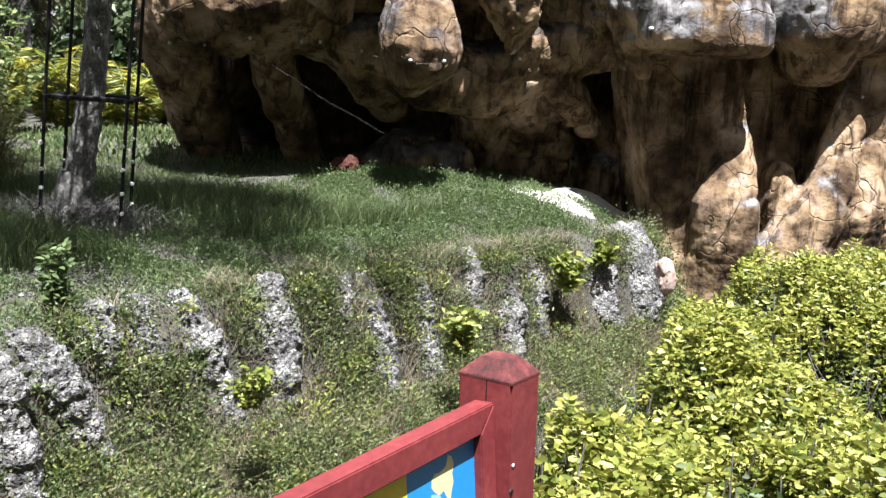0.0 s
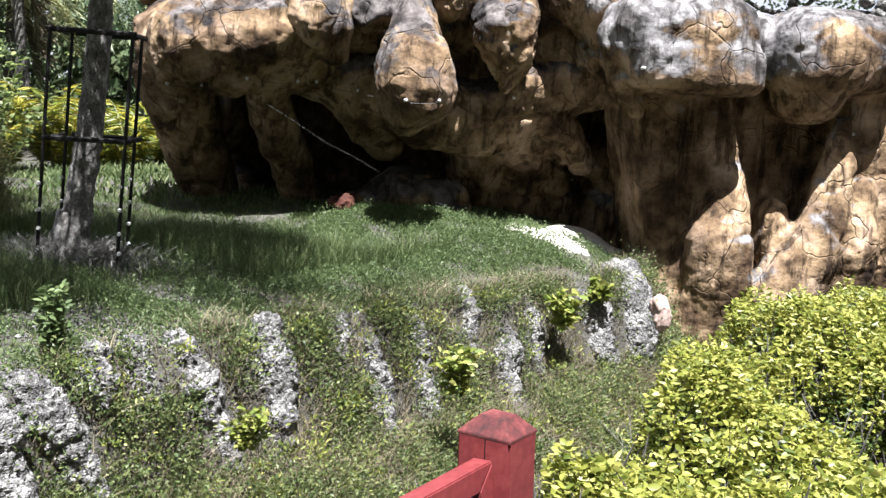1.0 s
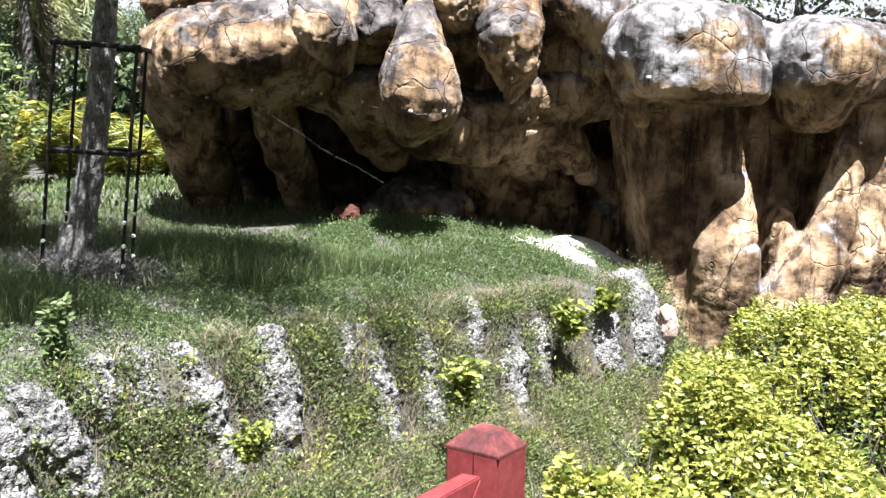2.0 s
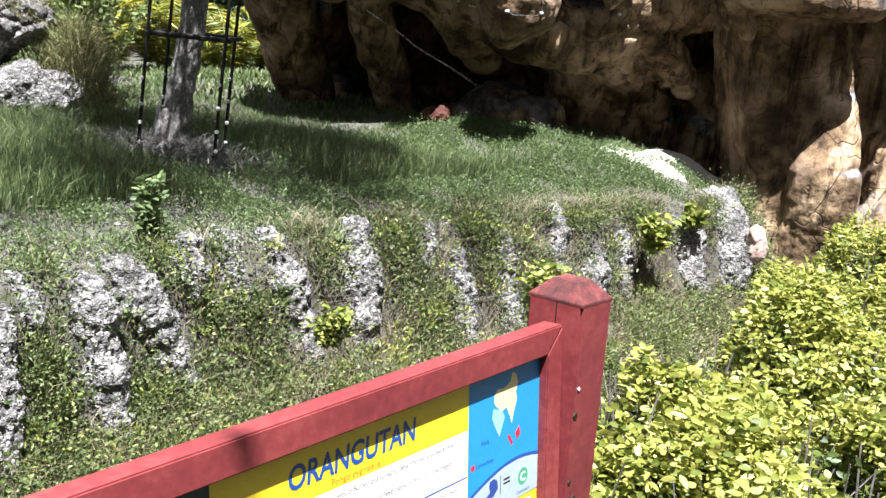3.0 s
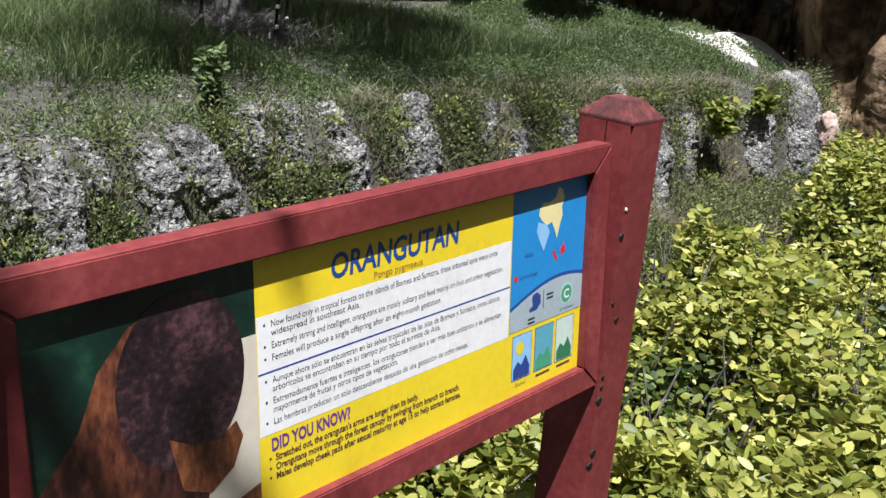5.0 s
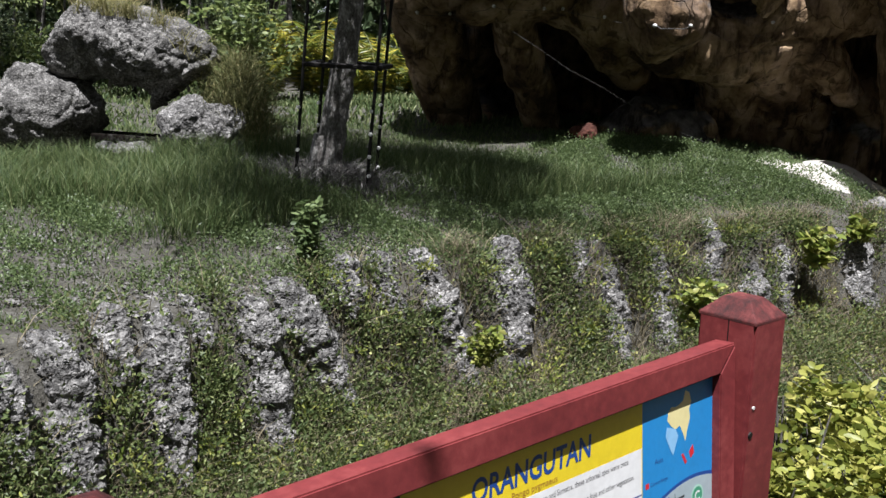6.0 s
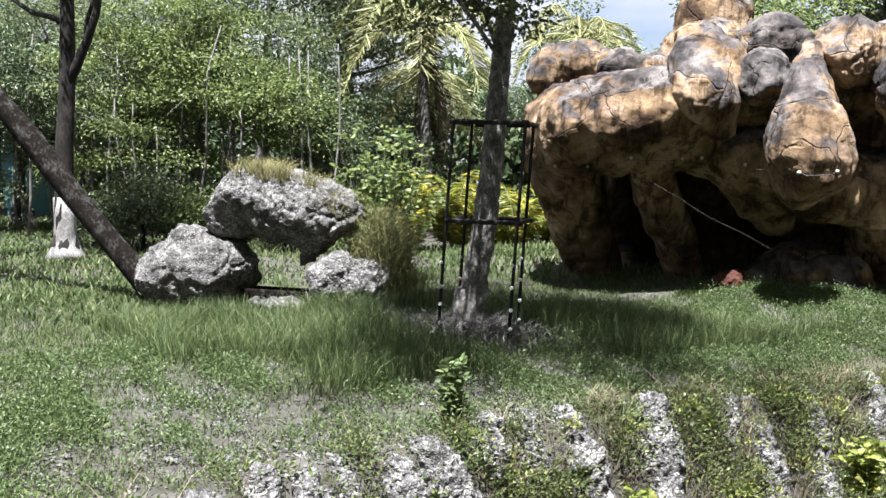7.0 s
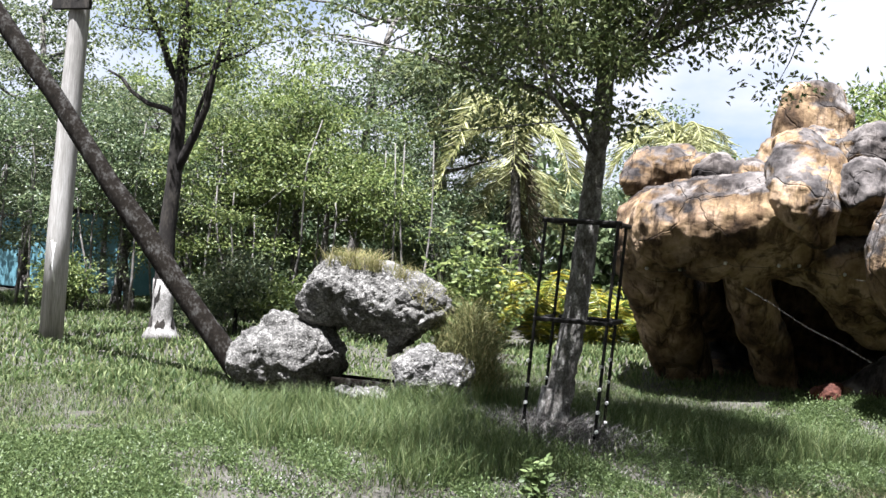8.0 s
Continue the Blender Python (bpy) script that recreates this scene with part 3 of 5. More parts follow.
# lobes with a crease all round them
ROCK_LOBES = [
    (1.0, [(-1.43, 12.00, 2.60, 0.24), (-1.27, 12.20, 2.80, 0.32), (-0.86, 12.20, 2.81, 0.34)]),
    (1.0, [(-0.44, 11.50, 2.70, 0.27), (-0.40, 11.50, 2.66, 0.27)]),
    (1.0, [(-0.06, 11.45, 2.64, 0.25), (0.02, 11.45, 2.60, 0.25)]),
    (1.0, [(0.40, 10.90, 2.90, 0.30), (0.41, 10.60, 2.66, 0.35), (0.45, 10.40, 2.32, 0.33), (0.52, 10.42, 2.03, 0.21)]),
    (1.0, [(0.32, 12.05, 2.95, 0.34), (0.70, 12.05, 2.98, 0.42)]),
    (1.0, [(1.02, 10.55, 2.61, 0.29), (1.02, 10.50, 2.49, 0.29)]),
    (1.0, [(1.12, 11.40, 3.00, 0.34), (1.35, 11.40, 2.96, 0.34)]),
    (1.0, [(1.84, 10.55, 2.82, 0.37), (1.88, 10.45, 2.72, 0.33)]),
    (0.9, [(2.44, 10.70, 2.85, 0.42), (2.46, 10.30, 2.38, 0.38), (2.56, 10.32, 2.0, 0.28), (2.68, 10.42, 1.74, 0.15)]),
]
# slab-sided blocks beside the cave: (x, y, z, half width, half depth, half height, squareness)
ROCK_BLOCKS = {
    "peak": [(0.60, 12.4, 3.66, 0.38, 0.40, 0.30, 3.4), (0.63, 12.4, 3.38, 0.46, 0.46, 0.36, 3.4), (0.66, 12.4, 3.05, 0.54, 0.52, 0.34, 3)],
    "pillar": [
        (4.34, 10.22, 2.42, 0.82, 0.74, 0.52, 3.4), (4.42, 10.12, 2.14, 0.76, 0.66, 0.30, 5), (4.80, 10.8, 0.55, 0.62, 0.60, 2.1, 9, -0.2), (4.95, 10.8, -0.9, 0.7, 0.7, 0.9, 3),
    ] + chain([(3.62, 10.12, 2.4, 0.22), (3.72, 10.1, 2.0, 0.16), (3.92, 10.05, 1.62, 0.08)], 0.8)
    + chain([(5.1, 10.36, 1.1, 0.2), (5.12, 10.22, 0.85, 0.24), (5.1, 10.1, 0.6, 0.29), (5.0, 9.98, 0.25, 0.38), (5.05, 10.05, -0.2, 0.42), (5.05, 10.25, -0.8, 0.5)], 0.9),
    "column": [
        (5.34, 10.5, 2.40, 0.30, 0.6, 0.42, 2.6), (5.90, 10.0, 2.38, 0.56, 0.62, 0.52, 2.8), (5.90, 10.08, 1.98, 0.40, 0.52, 0.38, 2.3), (6.45, 10.2, 2.42, 0.5, 0.7, 0.5, 2.6),
        (5.95, 11.02, 0.5, 0.85, 0.6, 2.1, 9), (5.9, 10.8, -0.8, 0.8, 0.6, 0.9, 3), (6.85, 10.45, 1.0, 0.42, 0.5, 1.6, 4), (5.72, 10.2, 0.35, 0.18, 0.3, 0.4, 2.6),
    ] + chain([(6.36, 10.0, 1.66, 0.12), (6.3, 9.94, 1.15, 0.2), (6.22, 9.9, 0.6, 0.28), (6.05, 9.88, 0.12, 0.38), (5.85, 10.0, -0.4, 0.5)], 0.85)
    + chain([(6.65, 10.0, 0.9, 0.2), (6.6, 10.0, 0.2, 0.4), (6.5, 10.3, -0.6, 0.55)]) + chain([(7.10, 10.30, 2.73, 0.44), (7.34, 10.20, 1.18, 0.49), (7.67, 10.20, -1.2, 0.61)]) + chain([(8.2, 10.5, 2.2, 0.8), (8.4, 10.4, 0.6, 0.8), (8.5, 10.4, -1.0, 0.8)]),
}
rock = thing("cave_rock", (0, 0, 0), "huge ochre and grey artificial rock with caves under it", "rock")
for name, limbs in ROCK_FORMS.items():
    lobes = [e for depth, keys in limbs for e in chain(keys, depth)]
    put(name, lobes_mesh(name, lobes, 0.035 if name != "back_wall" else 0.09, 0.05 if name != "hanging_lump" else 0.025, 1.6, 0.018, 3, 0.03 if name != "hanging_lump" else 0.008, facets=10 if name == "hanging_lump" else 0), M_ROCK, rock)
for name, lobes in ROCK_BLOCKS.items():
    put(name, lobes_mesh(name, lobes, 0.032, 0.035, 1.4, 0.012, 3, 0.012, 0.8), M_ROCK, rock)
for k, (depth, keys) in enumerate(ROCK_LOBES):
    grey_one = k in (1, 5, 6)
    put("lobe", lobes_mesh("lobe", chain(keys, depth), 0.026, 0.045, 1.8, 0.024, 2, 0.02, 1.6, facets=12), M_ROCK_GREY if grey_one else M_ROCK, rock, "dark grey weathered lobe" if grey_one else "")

# loose stones on top of the column
for k, (x, y, z, r) in enumerate([(6.35, 9.85, 2.98, 0.1), (6.55, 9.8, 2.95, 0.12), (6.75, 9.75, 2.9, 0.13), (6.62, 9.7, 2.78, 0.1), (6.45, 9.75, 2.84, 0.09)]):
    st = put("loose_stone", lobes_mesh("loose_stone", [(0, 0, 0, r, r * 0.9, r * 0.75)], 0.03, 0.02, 4), M_BOULDER, None, "", pose(x, y, z))
    tagged(st, "small rounded grey stone on top of the rock", "stone", "loose stones")

# crumpled cloth at the cave's foot
cl = lobes_mesh("cloth", [(0, 0, 0.06, 0.14, 0.11, 0.09), (0.05, 0.02, 0.11, 0.09, 0.08, 0.08), (-0.08, 0, 0.06, 0.09, 0.09, 0.08)], 0.012, 0.022, 9, 0.012, 3)
tagged(put("cloth", cl, M_CLOTH, None, "", pose(0.86, 11.0, 0.27) @ Matrix.Scale(1.1, 4)), "crumpled orange-red cloth on the grass at the cave", "cloth")

# ---- sand at the cave's right mouth ----
def ground_patch(name, cx, cy, rx, ry, material, label, lift=0.012, turn=0.0, seed=0):
    bm = bmesh.new()
    rings, c = [], math.cos(turn)
    s_ = math.sin(turn)
    for i in range(7):
        f = i / 6
        ring = []
        for j in range(36):
            a = j / 36 * math.tau
            k = f * (1 + 0.25 * noise.noise(Vector((math.cos(a) * 1.5 + seed, math.sin(a) * 1.5, seed))))
            u, v = rx * k * math.cos(a), ry * k * math.sin(a)
            x, y = cx + u * c - v * s_, cy + u * s_ + v * c
            ring.append(bm.verts.new((x, y, float(ground_z(x, y)) + 0.04 + lift * (1 - f) - (0.12 if i == 6 else 0))))
        rings.append(ring)
    for a, b in zip(rings, rings[1:]):
        for j in range(36):
            bm.faces.new((a[j], a[(j + 1) % 36], b[(j + 1) % 36], b[j]))
    bmesh.ops.remove_doubles(bm, verts=bm.verts, dist=1e-4)
    bmesh.ops.recalc_face_normals(bm, faces=bm.faces)
    ob = put(name, bm_mesh(name, bm, True), material)
    return tagged(ob, label, "sand", kind="structure")


ground_patch("sand_patch", 3.1, 10.5, 0.8, 0.42, M_SAND, "pale dry sand at the mouth of the cave", 0.02, -0.75)
ground_patch("sand_patch", 3.75, 10.9, 0.62, 0.36, M_SAND, "pale dry sand beside the rock pillar", 0.08, 0.2, 5)

tree_of_rock = BVHTree.FromPolygons(*(lambda parts: ([p_.matrix_world @ v_.co for p_ in parts for v_ in p_.data.vertices],
                                     [[o_ + i_ for i_ in f_.vertices] for p_, o_ in zip(parts, np.cumsum([0] + [len(q_.data.vertices) for q_ in parts])) for f_ in p_.data.polygons]))(rock.children))


def on_rock(x, z):
    """The place on the rock's front at that height, seen from the lawn."""
    hit = tree_of_rock.ray_cast(Vector((x, 7.0, z)), Vector((0, 1, 0)), 8.0)[0]
    return hit or Vector((x, 10.5, z))


def insulator(p, group):
    bm = bmesh.new()
    bmesh.ops.create_cone(bm, cap_ends=True, segments=10, radius1=0.022, radius2=0.016, depth=0.05, matrix=Matrix.Rotation(math.pi / 2, 4, "X"))
    bmesh.ops.create_uvsphere(bm, u_segments=10, v_segments=6, radius=0.017, matrix=Matrix.Translation((0, -0.03, 0)))
    tagged(put("insulator", bm_mesh("insulator", bm, True), M_WHITE, None, "", Matrix.Translation(p)), "small white insulator fixed to the rock", "insulator", group)


RIM = [(-1.1, 1.56), (-0.74, 1.57), (-0.26, 1.67), (0.28, 1.68), (0.48, 1.69), (0.94, 1.63), (1.33, 1.56), (1.67, 1.58), (2.75, 1.68), (3.75, 2.06), (4.07, 0.66), (6.46, 1.54)]
hooks = [on_rock(x, z) for x, z in RIM]
for h_ in hooks:
    insulator(h_, "insulators on the rock")
for p_, q_ in zip(hooks[:7], hooks[1:8]):
    pts = np.linspace(p_ - Vector((0, 0.04, 0)), q_ - Vector((0, 0.04, 0)), 7)
    pts[1:-1, 1] -= 0.03
    pts[1:-1, 2] -= 0.03
    v, f = tube(pts, [0.0022] * 7, 4)
    tagged(put("fence_wire", mesh_np("fence_wire", v, f), M_WIRE), "thin electric wire along the rim of the rock", "wire", "fence wires")
cable = thing("cave_cable", (0, 0, 0), "thin pale cable hanging slack across the cave", "cable")
v, f = tube(np.array([(-0.05 + 2.12 * u, 10.1, 1.43 - 1.03 * u - 0.2 * u * (1 - u) + 0.012 * math.sin(u * 17) * math.sin(u * 5)) for u in np.linspace(0, 1, 40)]), [0.0013] * 40, 5)
put("strand", mesh_np("strand", v, f), M_WIRE, cable)

# ---- ragged limestone wall of the moat ----
def lime_column(s_top, top, s_bot, bottom, width, seed):
    """One pitted limestone buttress standing out of the moat's bank."""
    r = random.Random(seed)
    keys = []
    for i in range(5):
        f = i / 4
        s = s_top + (s_bot - s_top) * f + r.uniform(-0.03, 0.03)
        z = top + (bottom - top) * f
        rise = min(max((z + 1.0) / 0.88, 0.0), 1.0)
        n = float(np.interp(s, LIP_S, LIP_N)) - 0.62 * (0.5 + math.sin(math.asin(1 - 2 * rise) / 3)) - 0.03
        keys.append(((s - n) * R2, (s + n) * R2, z - 0.06, width * (0.44, 0.52, 0.48, 0.42, 0.32)[i] * r.uniform(0.85, 1.15)))
    me = lobes_mesh("limestone_buttress", chain(keys, 0.75, 0.8), 0.018, 0.05, 4.2, 0.03, 0, pebbles=0.016, pebble_size=0.03)
    return tagged(put("limestone_buttress", me, M_LIME), "pitted grey-white limestone buttress in a weedy bank", "limestone", "limestone wall")


COLS = [(-0.6, -0.2, -0.8, -0.8, 0.4), (0.3, -0.2, 0.2, -0.8, 0.36), (0.85, -0.2, 0.75, -0.75, 0.32), (1.24, -0.15, 1.26, -0.48, 0.24), (1.52, -0.13, 1.54, -0.82, 0.32), (1.87, -0.07, 1.86, -0.3, 0.22), (2.08, -0.14, 2.05, -0.9, 0.30),
        (2.36, -0.07, 2.38, -0.34, 0.2), (2.71, -0.15, 2.64, -0.92, 0.32), (3.0, -0.14, 3.22, -0.72, 0.36), (3.52, -0.06, 3.4, -0.3, 0.27), (3.8, -0.06, 3.76, -0.36, 0.22), (4.06, -0.05, 4.17, -0.8, 0.27), (4.75, -0.05, 4.58, -0.78, 0.31),
        (5.52, -0.05, 5.33, -0.38, 0.18), (5.72, -0.28, 5.6, -0.98, 0.22), (6.3, -0.25, 6.1, -0.98, 0.21), (7.08, -0.03, 6.8, -0.5, 0.21), (7.34, -0.4, 7.1, -1.06, 0.24), (7.76, -0.3, 7.63, -0.75, 0.2), (8.64, -0.2, 8.52, -0.88, 0.33), (9.42, -0.06, 9.0, -0.82, 0.5)]
for k, col in enumerate(COLS):
    lime_column(*col, 40 + k)
pk = put("pink_stone", lobes_mesh("pink_stone", [(0, 0, 0, 0.16, 0.18, 0.22), (0.05, 0, -0.2, 0.16, 0.18, 0.25)], 0.03, 0.04, 4), M_PINK, None, "", pose(3.99, 9.08, -0.33) @ Matrix.Scale(0.6, 4))
tagged(pk, "rounded pinkish stone at the end of the bank", "stone")

# ---- boulders set as an arch ----
def boulder(name, at, lobes, label, facets=26, stone=None):
    lobes = [(x * 1.04, y, z, a * 1.13, b * 1.1, c * 1.16) for x, y, z, a, b, c in lobes]
    me = lobes_mesh(name, lobes, 0.02, 0.05, 2.6, 0.022, 1, 0.02, 3.0, 0.008, 0.04, facets)
    return tagged(put(name, me, stone or M_BOULDER, None, "", pose(*at)), label, "boulder", "boulders of the arch")


boulder("boulder", (-4.75, 9.55, 0.0), [(0, 0, 0.30, 0.60, 0.44, 0.40), (0.28, -0.05, 0.30, 0.36, 0.38, 0.34), (-0.38, 0, 0.18, 0.38, 0.36, 0.3), (-0.08, 0.05, 0.62, 0.30, 0.3, 0.26), (0.12, 0, 0.5, 0.36, 0.3, 0.26)], "grey weathered limestone boulder with a pale broken edge")
boulder("boulder", (-3.9, 9.7, 1.0), [(-0.45, 0, 0.06, 0.44, 0.42, 0.34), (0.0, 0, 0.06, 0.52, 0.44, 0.34), (0.42, 0, -0.02, 0.46, 0.4, 0.34), (-0.68, 0.05, -0.06, 0.22, 0.3, 0.24), (0.42, 0, -0.34, 0.17, 0.26, 0.2), (0.35, 0.02, -0.5, 0.1, 0.18, 0.16)], "grey limestone boulder bridging two others with dry grass on top")
boulder("boulder", (-3.02, 9.36, 0.0), [(-0.16, 0, 0.26, 0.28, 0.32, 0.34), (0.12, 0.1, 0.2, 0.32, 0.34, 0.3), (-0.26, -0.04, 0.36, 0.17, 0.24, 0.2)], "squat pale-faced limestone boulder overgrown by grass", 20, M_LIME)
boulder("flat_stone", (-3.78, 9.3, 0.02), [(0, 0, 0.03, 0.32, 0.16, 0.06)], "flat pale stone lying in the grass", 4, M_LIME)

# trough's near-black log colour stands in for the shade of the cavity here
trough = bmesh.new()
box(trough, (-0.52, -0.14, 0.0), (0.5, 0.16, 0.17), 0.02)
top = [f_ for f_ in trough.faces if f_.normal.z > 0.99 and f_.calc_area() > 0.1]
ins = bmesh.ops.inset_region(trough, faces=top, thickness=0.03)
bmesh.ops.translate(trough, verts=list({v_ for f_ in top for v_ in f_.verts}), vec=(0, 0, -0.11))
tagged(put("trough", bm_mesh("trough", trough), M_LOG, None, "", pose(-3.85, 9.62, 0.0)), "hollowed wooden trough under the arch of boulders, near black for the cavity's shade", "trough")

# ---- young oak in its guard ----
def limb(points, r0, r1, sides=8, seed=0, rough=0.05):
    return tube(points, np.linspace(r0, r1, len(points)), sides, rough, seed)


def wander(a, b, k, amount, r):
    a, b = np.asarray(a, float), np.asarray(b, float)
    t = np.linspace(0, 1, k)[:, None]
    p = a + (b - a) * t
    p[1:-1] += r.normal(size=(k - 2, 3)) * amount
    p[1:-1] = 0.25 * p[:-2] + 0.5 * p[1:-1] + 0.25 * p[2:]
    return p


def broadleaf(name, base, trunk, radius, centre, spread, clumps, per, leaf, bark, leafmat, label, seed, group="", clump=0.35, flat=0.7, low=0.35, split=False, limbs=9, thick=1.0, inner=0.3, boughs=(), loose=0.2, clear=None):
    """A tree: trunk with limbs to every clump of its crown, and leaves about the twigs."""
    r = np.random.default_rng(seed)
    t = thing(name, base, label, "tree", group)
    trunk = np.asarray(trunk, float)
    rings = np.linspace(0, len(trunk) - 1, 70 if split else len(trunk))
    fine = np.stack([np.interp(rings, np.arange(len(trunk)), trunk[:, c]) for c in range(3)], 1)
    pieces = [limb(fine, radius, radius * 0.45, 18 if split else 12, seed, 0.075 if split else 0.04)]
    flare = limb(np.array([trunk[0] - [0, 0, 0.15], trunk[0] + [0, 0, 0.12], trunk[0] + [0, 0, 0.4]]), radius * 1.55, radius * 0.9, 12, seed, 0.06)
    pieces.append(flare)
    spread, centre = np.asarray(spread, float), np.asarray(centre, float)
    bows = []
    for k in range(limbs):
        g = (k + r.uniform(-0.3, 0.3)) * 2.4
        end = centre + np.array([np.cos(g), np.sin(g), 0]) * spread * np.sqrt(r.uniform(0.25, 1.0)) + [0, 0, spread[2] * r.uniform(-0.5, 0.9)]
        rise = end[2] - 0.55 * np.hypot(end[0], end[1])
        j = int(np.clip(np.searchsorted(trunk[:, 2], rise), low * len(trunk), len(trunk) - 1))
        p = wander(trunk[j], end, 7, 0.05 * np.linalg.norm(end - trunk[j]), r)
        bows.append(p)
        pieces.append(limb(p, radius * thick * (0.42 - 0.03 * (j - low * len(trunk))), radius * 0.06, 7, seed + k))
    for p in boughs:
        bows.append(np.asarray(p, float))
        pieces.append(limb(bows[-1], radius * 0.3, radius * 0.05, 7, seed))
    limbs += len(boughs)
    at, ax = [], []
    for k in range(clumps):
        p = bows[-1 - k % len(boughs)] if boughs and k % 9 == 0 else bows[r.integers(len(bows))]
        u = r.uniform(inner, 1.0) * (len(p) - 1.001)
        q_ = p[int(u)] + (p[int(u) + 1] - p[int(u)]) * (u % 1)
        c = q_ + r.normal(size=3) * spread * loose + [0, 0, 0.08 * spread[2]]
        if clear is not None and clear(c) > (boughs and k % 9 == 0):
            continue
        pieces.append(limb(wander(q_, c, 4, 0.03, r), radius * 0.07, radius * 0.02, 4, seed + k))
        m = int(per * r.uniform(0.5, 1.4))
        o = r.normal(size=(m, 3)) * [clump, clump, clump * flat]
        at.append(c + o)
        ax.append(unit(o) + r.normal(size=(m, 3)) * 0.7 + [0, 0, -0.25])
    if split:
        for v, f in pieces[2:2 + limbs]:
            put("branch", mesh_np("branch", v, f, True), bark, t)
        v, f = joined(pieces[2 + limbs:])
        tagged(put("twigwork", mesh_np("twigwork", v, f, True), bark, t), kind="stuff")
        pieces = pieces[:2]
    v, f = joined(pieces)
    put("trunk", mesh_np("trunk", v, f, True), bark, t)
    put("crown", leaves("crown", np.concatenate(at), np.concatenate(ax), leaf, leaf * 0.52, 0.2, seed, True), leafmat, t)
    return t


OAK = (-1.6, 8.4, float(ground_z(-1.6, 8.45)))
broadleaf("young_oak", OAK, [(0, 0, 0), (0.07, 0, 0.5), (0.15, 0, 1.1), (0.205, -0.02, 1.8), (0.24, -0.03, 2.4), (0.29, -0.08, 3.1), (0.33, -0.2, 3.9), (0.36, -0.3, 4.8)],
          0.125, (0.5, -1.7, 4.25), (2.5, 2.3, 1.15), 480, 175, 0.062, M_OAKBARK, M_OAK, "young oak with grey mottled bark and small dark leaves", 11, clump=0.17, flat=0.5, low=0.5, split=True, limbs=26, thick=0.38, inner=0.14, clear=lambda c: 2 if (c[0] > 1.7 and c[2] < 4.6) or (abs(c[0] - 0.05) < 0.3 and -1.5 < c[1] < -0.75) or abs(c[0] + 1.5) < 0.6 and 0.45 < c[1] + 0.358 * c[2] < 1.4 else int((c[0] > 0.55 and c[2] < 3.75) or (c[0] < -0.9 and c[2] > 3.75)),
          boughs=[[(0.36, -0.08, 3.3), (0.8, -0.25, 3.5), (1.3, -0.5, 3.6), (1.7, -0.8, 3.6), (2.0, -1.0, 3.55)], [(0.3, -0.05, 2.75), (-0.3, -0.2, 3.0), (-0.9, -0.35, 3.15), (-1.5, -0.5, 3.3), (-2.0, -0.6, 3.4)]])

guard = thing("tree_guard", OAK, "rusty dark steel tree guard with white insulators", "tree guard")
GUARD_MID, GUARD_TOP = 1.01, 1.86
corners = [(-0.16, -0.3), (0.46, -0.3), (0.46, 0.25), (-0.1, 0.25)]
for gx, gy in corners:
    v, f = tube([(gx - 0.04, gy, -0.1), (gx, gy, 0.8), (gx + 0.05, gy, GUARD_TOP)], [0.016] * 3, 6)
    put("post", mesh_np("post", v, f), M_RUST, guard)
for z in (GUARD_MID, GUARD_TOP):
    dx = 0.05 * z / GUARD_TOP
    for a, b in zip(corners, corners[1:] + corners[:1]):
        v, f = tube([(a[0] + dx - 0.03, a[1], z), (b[0] + dx + 0.03, b[1], z)], [0.022, 0.022], 6)
        put("crossbar", mesh_np("crossbar", v, f), M_RUST, guard)
for gx, gy in corners:
    for z in (0.1, 0.27, 0.44, 0.66):
        bm = bmesh.new()
        bmesh.ops.create_cone(bm, cap_ends=True, segments=8, radius1=0.018, radius2=0.012, depth=0.04, matrix=pose(gx - 0.02, gy - 0.03, z + random.uniform(-0.03, 0.03), 90))
        part("insulator", bm, M_WHITE, guard, "white insulator")

r_l = np.random.default_rng(61)
p = np.stack([r_l.normal(OAK[0] + 0.1, 0.28, 2400), r_l.normal(OAK[1] - 0.22, 0.2, 2400), np.zeros(2400)], 1)
p[:, 2] = ground_z(p[:, 0], p[:, 1]) + 0.02
tagged(put("twig_litter", blades("twig_litter", p, 0.15, 0.005, 1.5, 62), M_LITTER), "dead twigs and stalks heaped round the oak's foot", "twigs", kind="stuff")
for k in range(7):
    x, y, q_ = OAK[0] + r_l.normal() * 0.18, OAK[1] - 0.3 + r_l.normal() * 0.06, r_l.uniform(0.03, 0.07)
    st = put("loose_stone", lobes_mesh("loose_stone", [(0, 0, 0, q_, q_ * 0.9, q_ * 0.6)], 0.015, 0.01, 8), M_BOULDER, None, "", pose(x, y, float(ground_z(x, y)) + 0.03))
    tagged(st, "small grey stone lying at the oak's foot", "stone", "stones at the oak")

# ---- leaning log and utility pole ----
v, f = tube([(-5.2, 9.7, -0.15), (-5.45, 9.7, 0.1), (-5.9, 9.72, 0.55), (-6.4, 9.75, 1.05), (-6.95, 9.78, 1.68), (-7.4, 9.8, 2.13), (-7.9, 9.83, 2.7), (-8.36, 9.85, 3.22), (-8.9, 9.88, 3.75), (-9.4, 9.9, 4.3), (-10.2, 9.95, 5.1)], [0.19, 0.15, 0.135, 0.125, 0.128, 0.118, 0.12, 0.114, 0.116, 0.11, 0.11], 14, 0.06, 5)
tagged(put("leaning_log", mesh_np("leaning_log", v, f, True), M_LOG), "long dark bare log leaning out of the grass", "log")
pole = thing("utility_pole", (-9.68, 11.7, 0.03), "tall bleached round wooden pole", "pole")
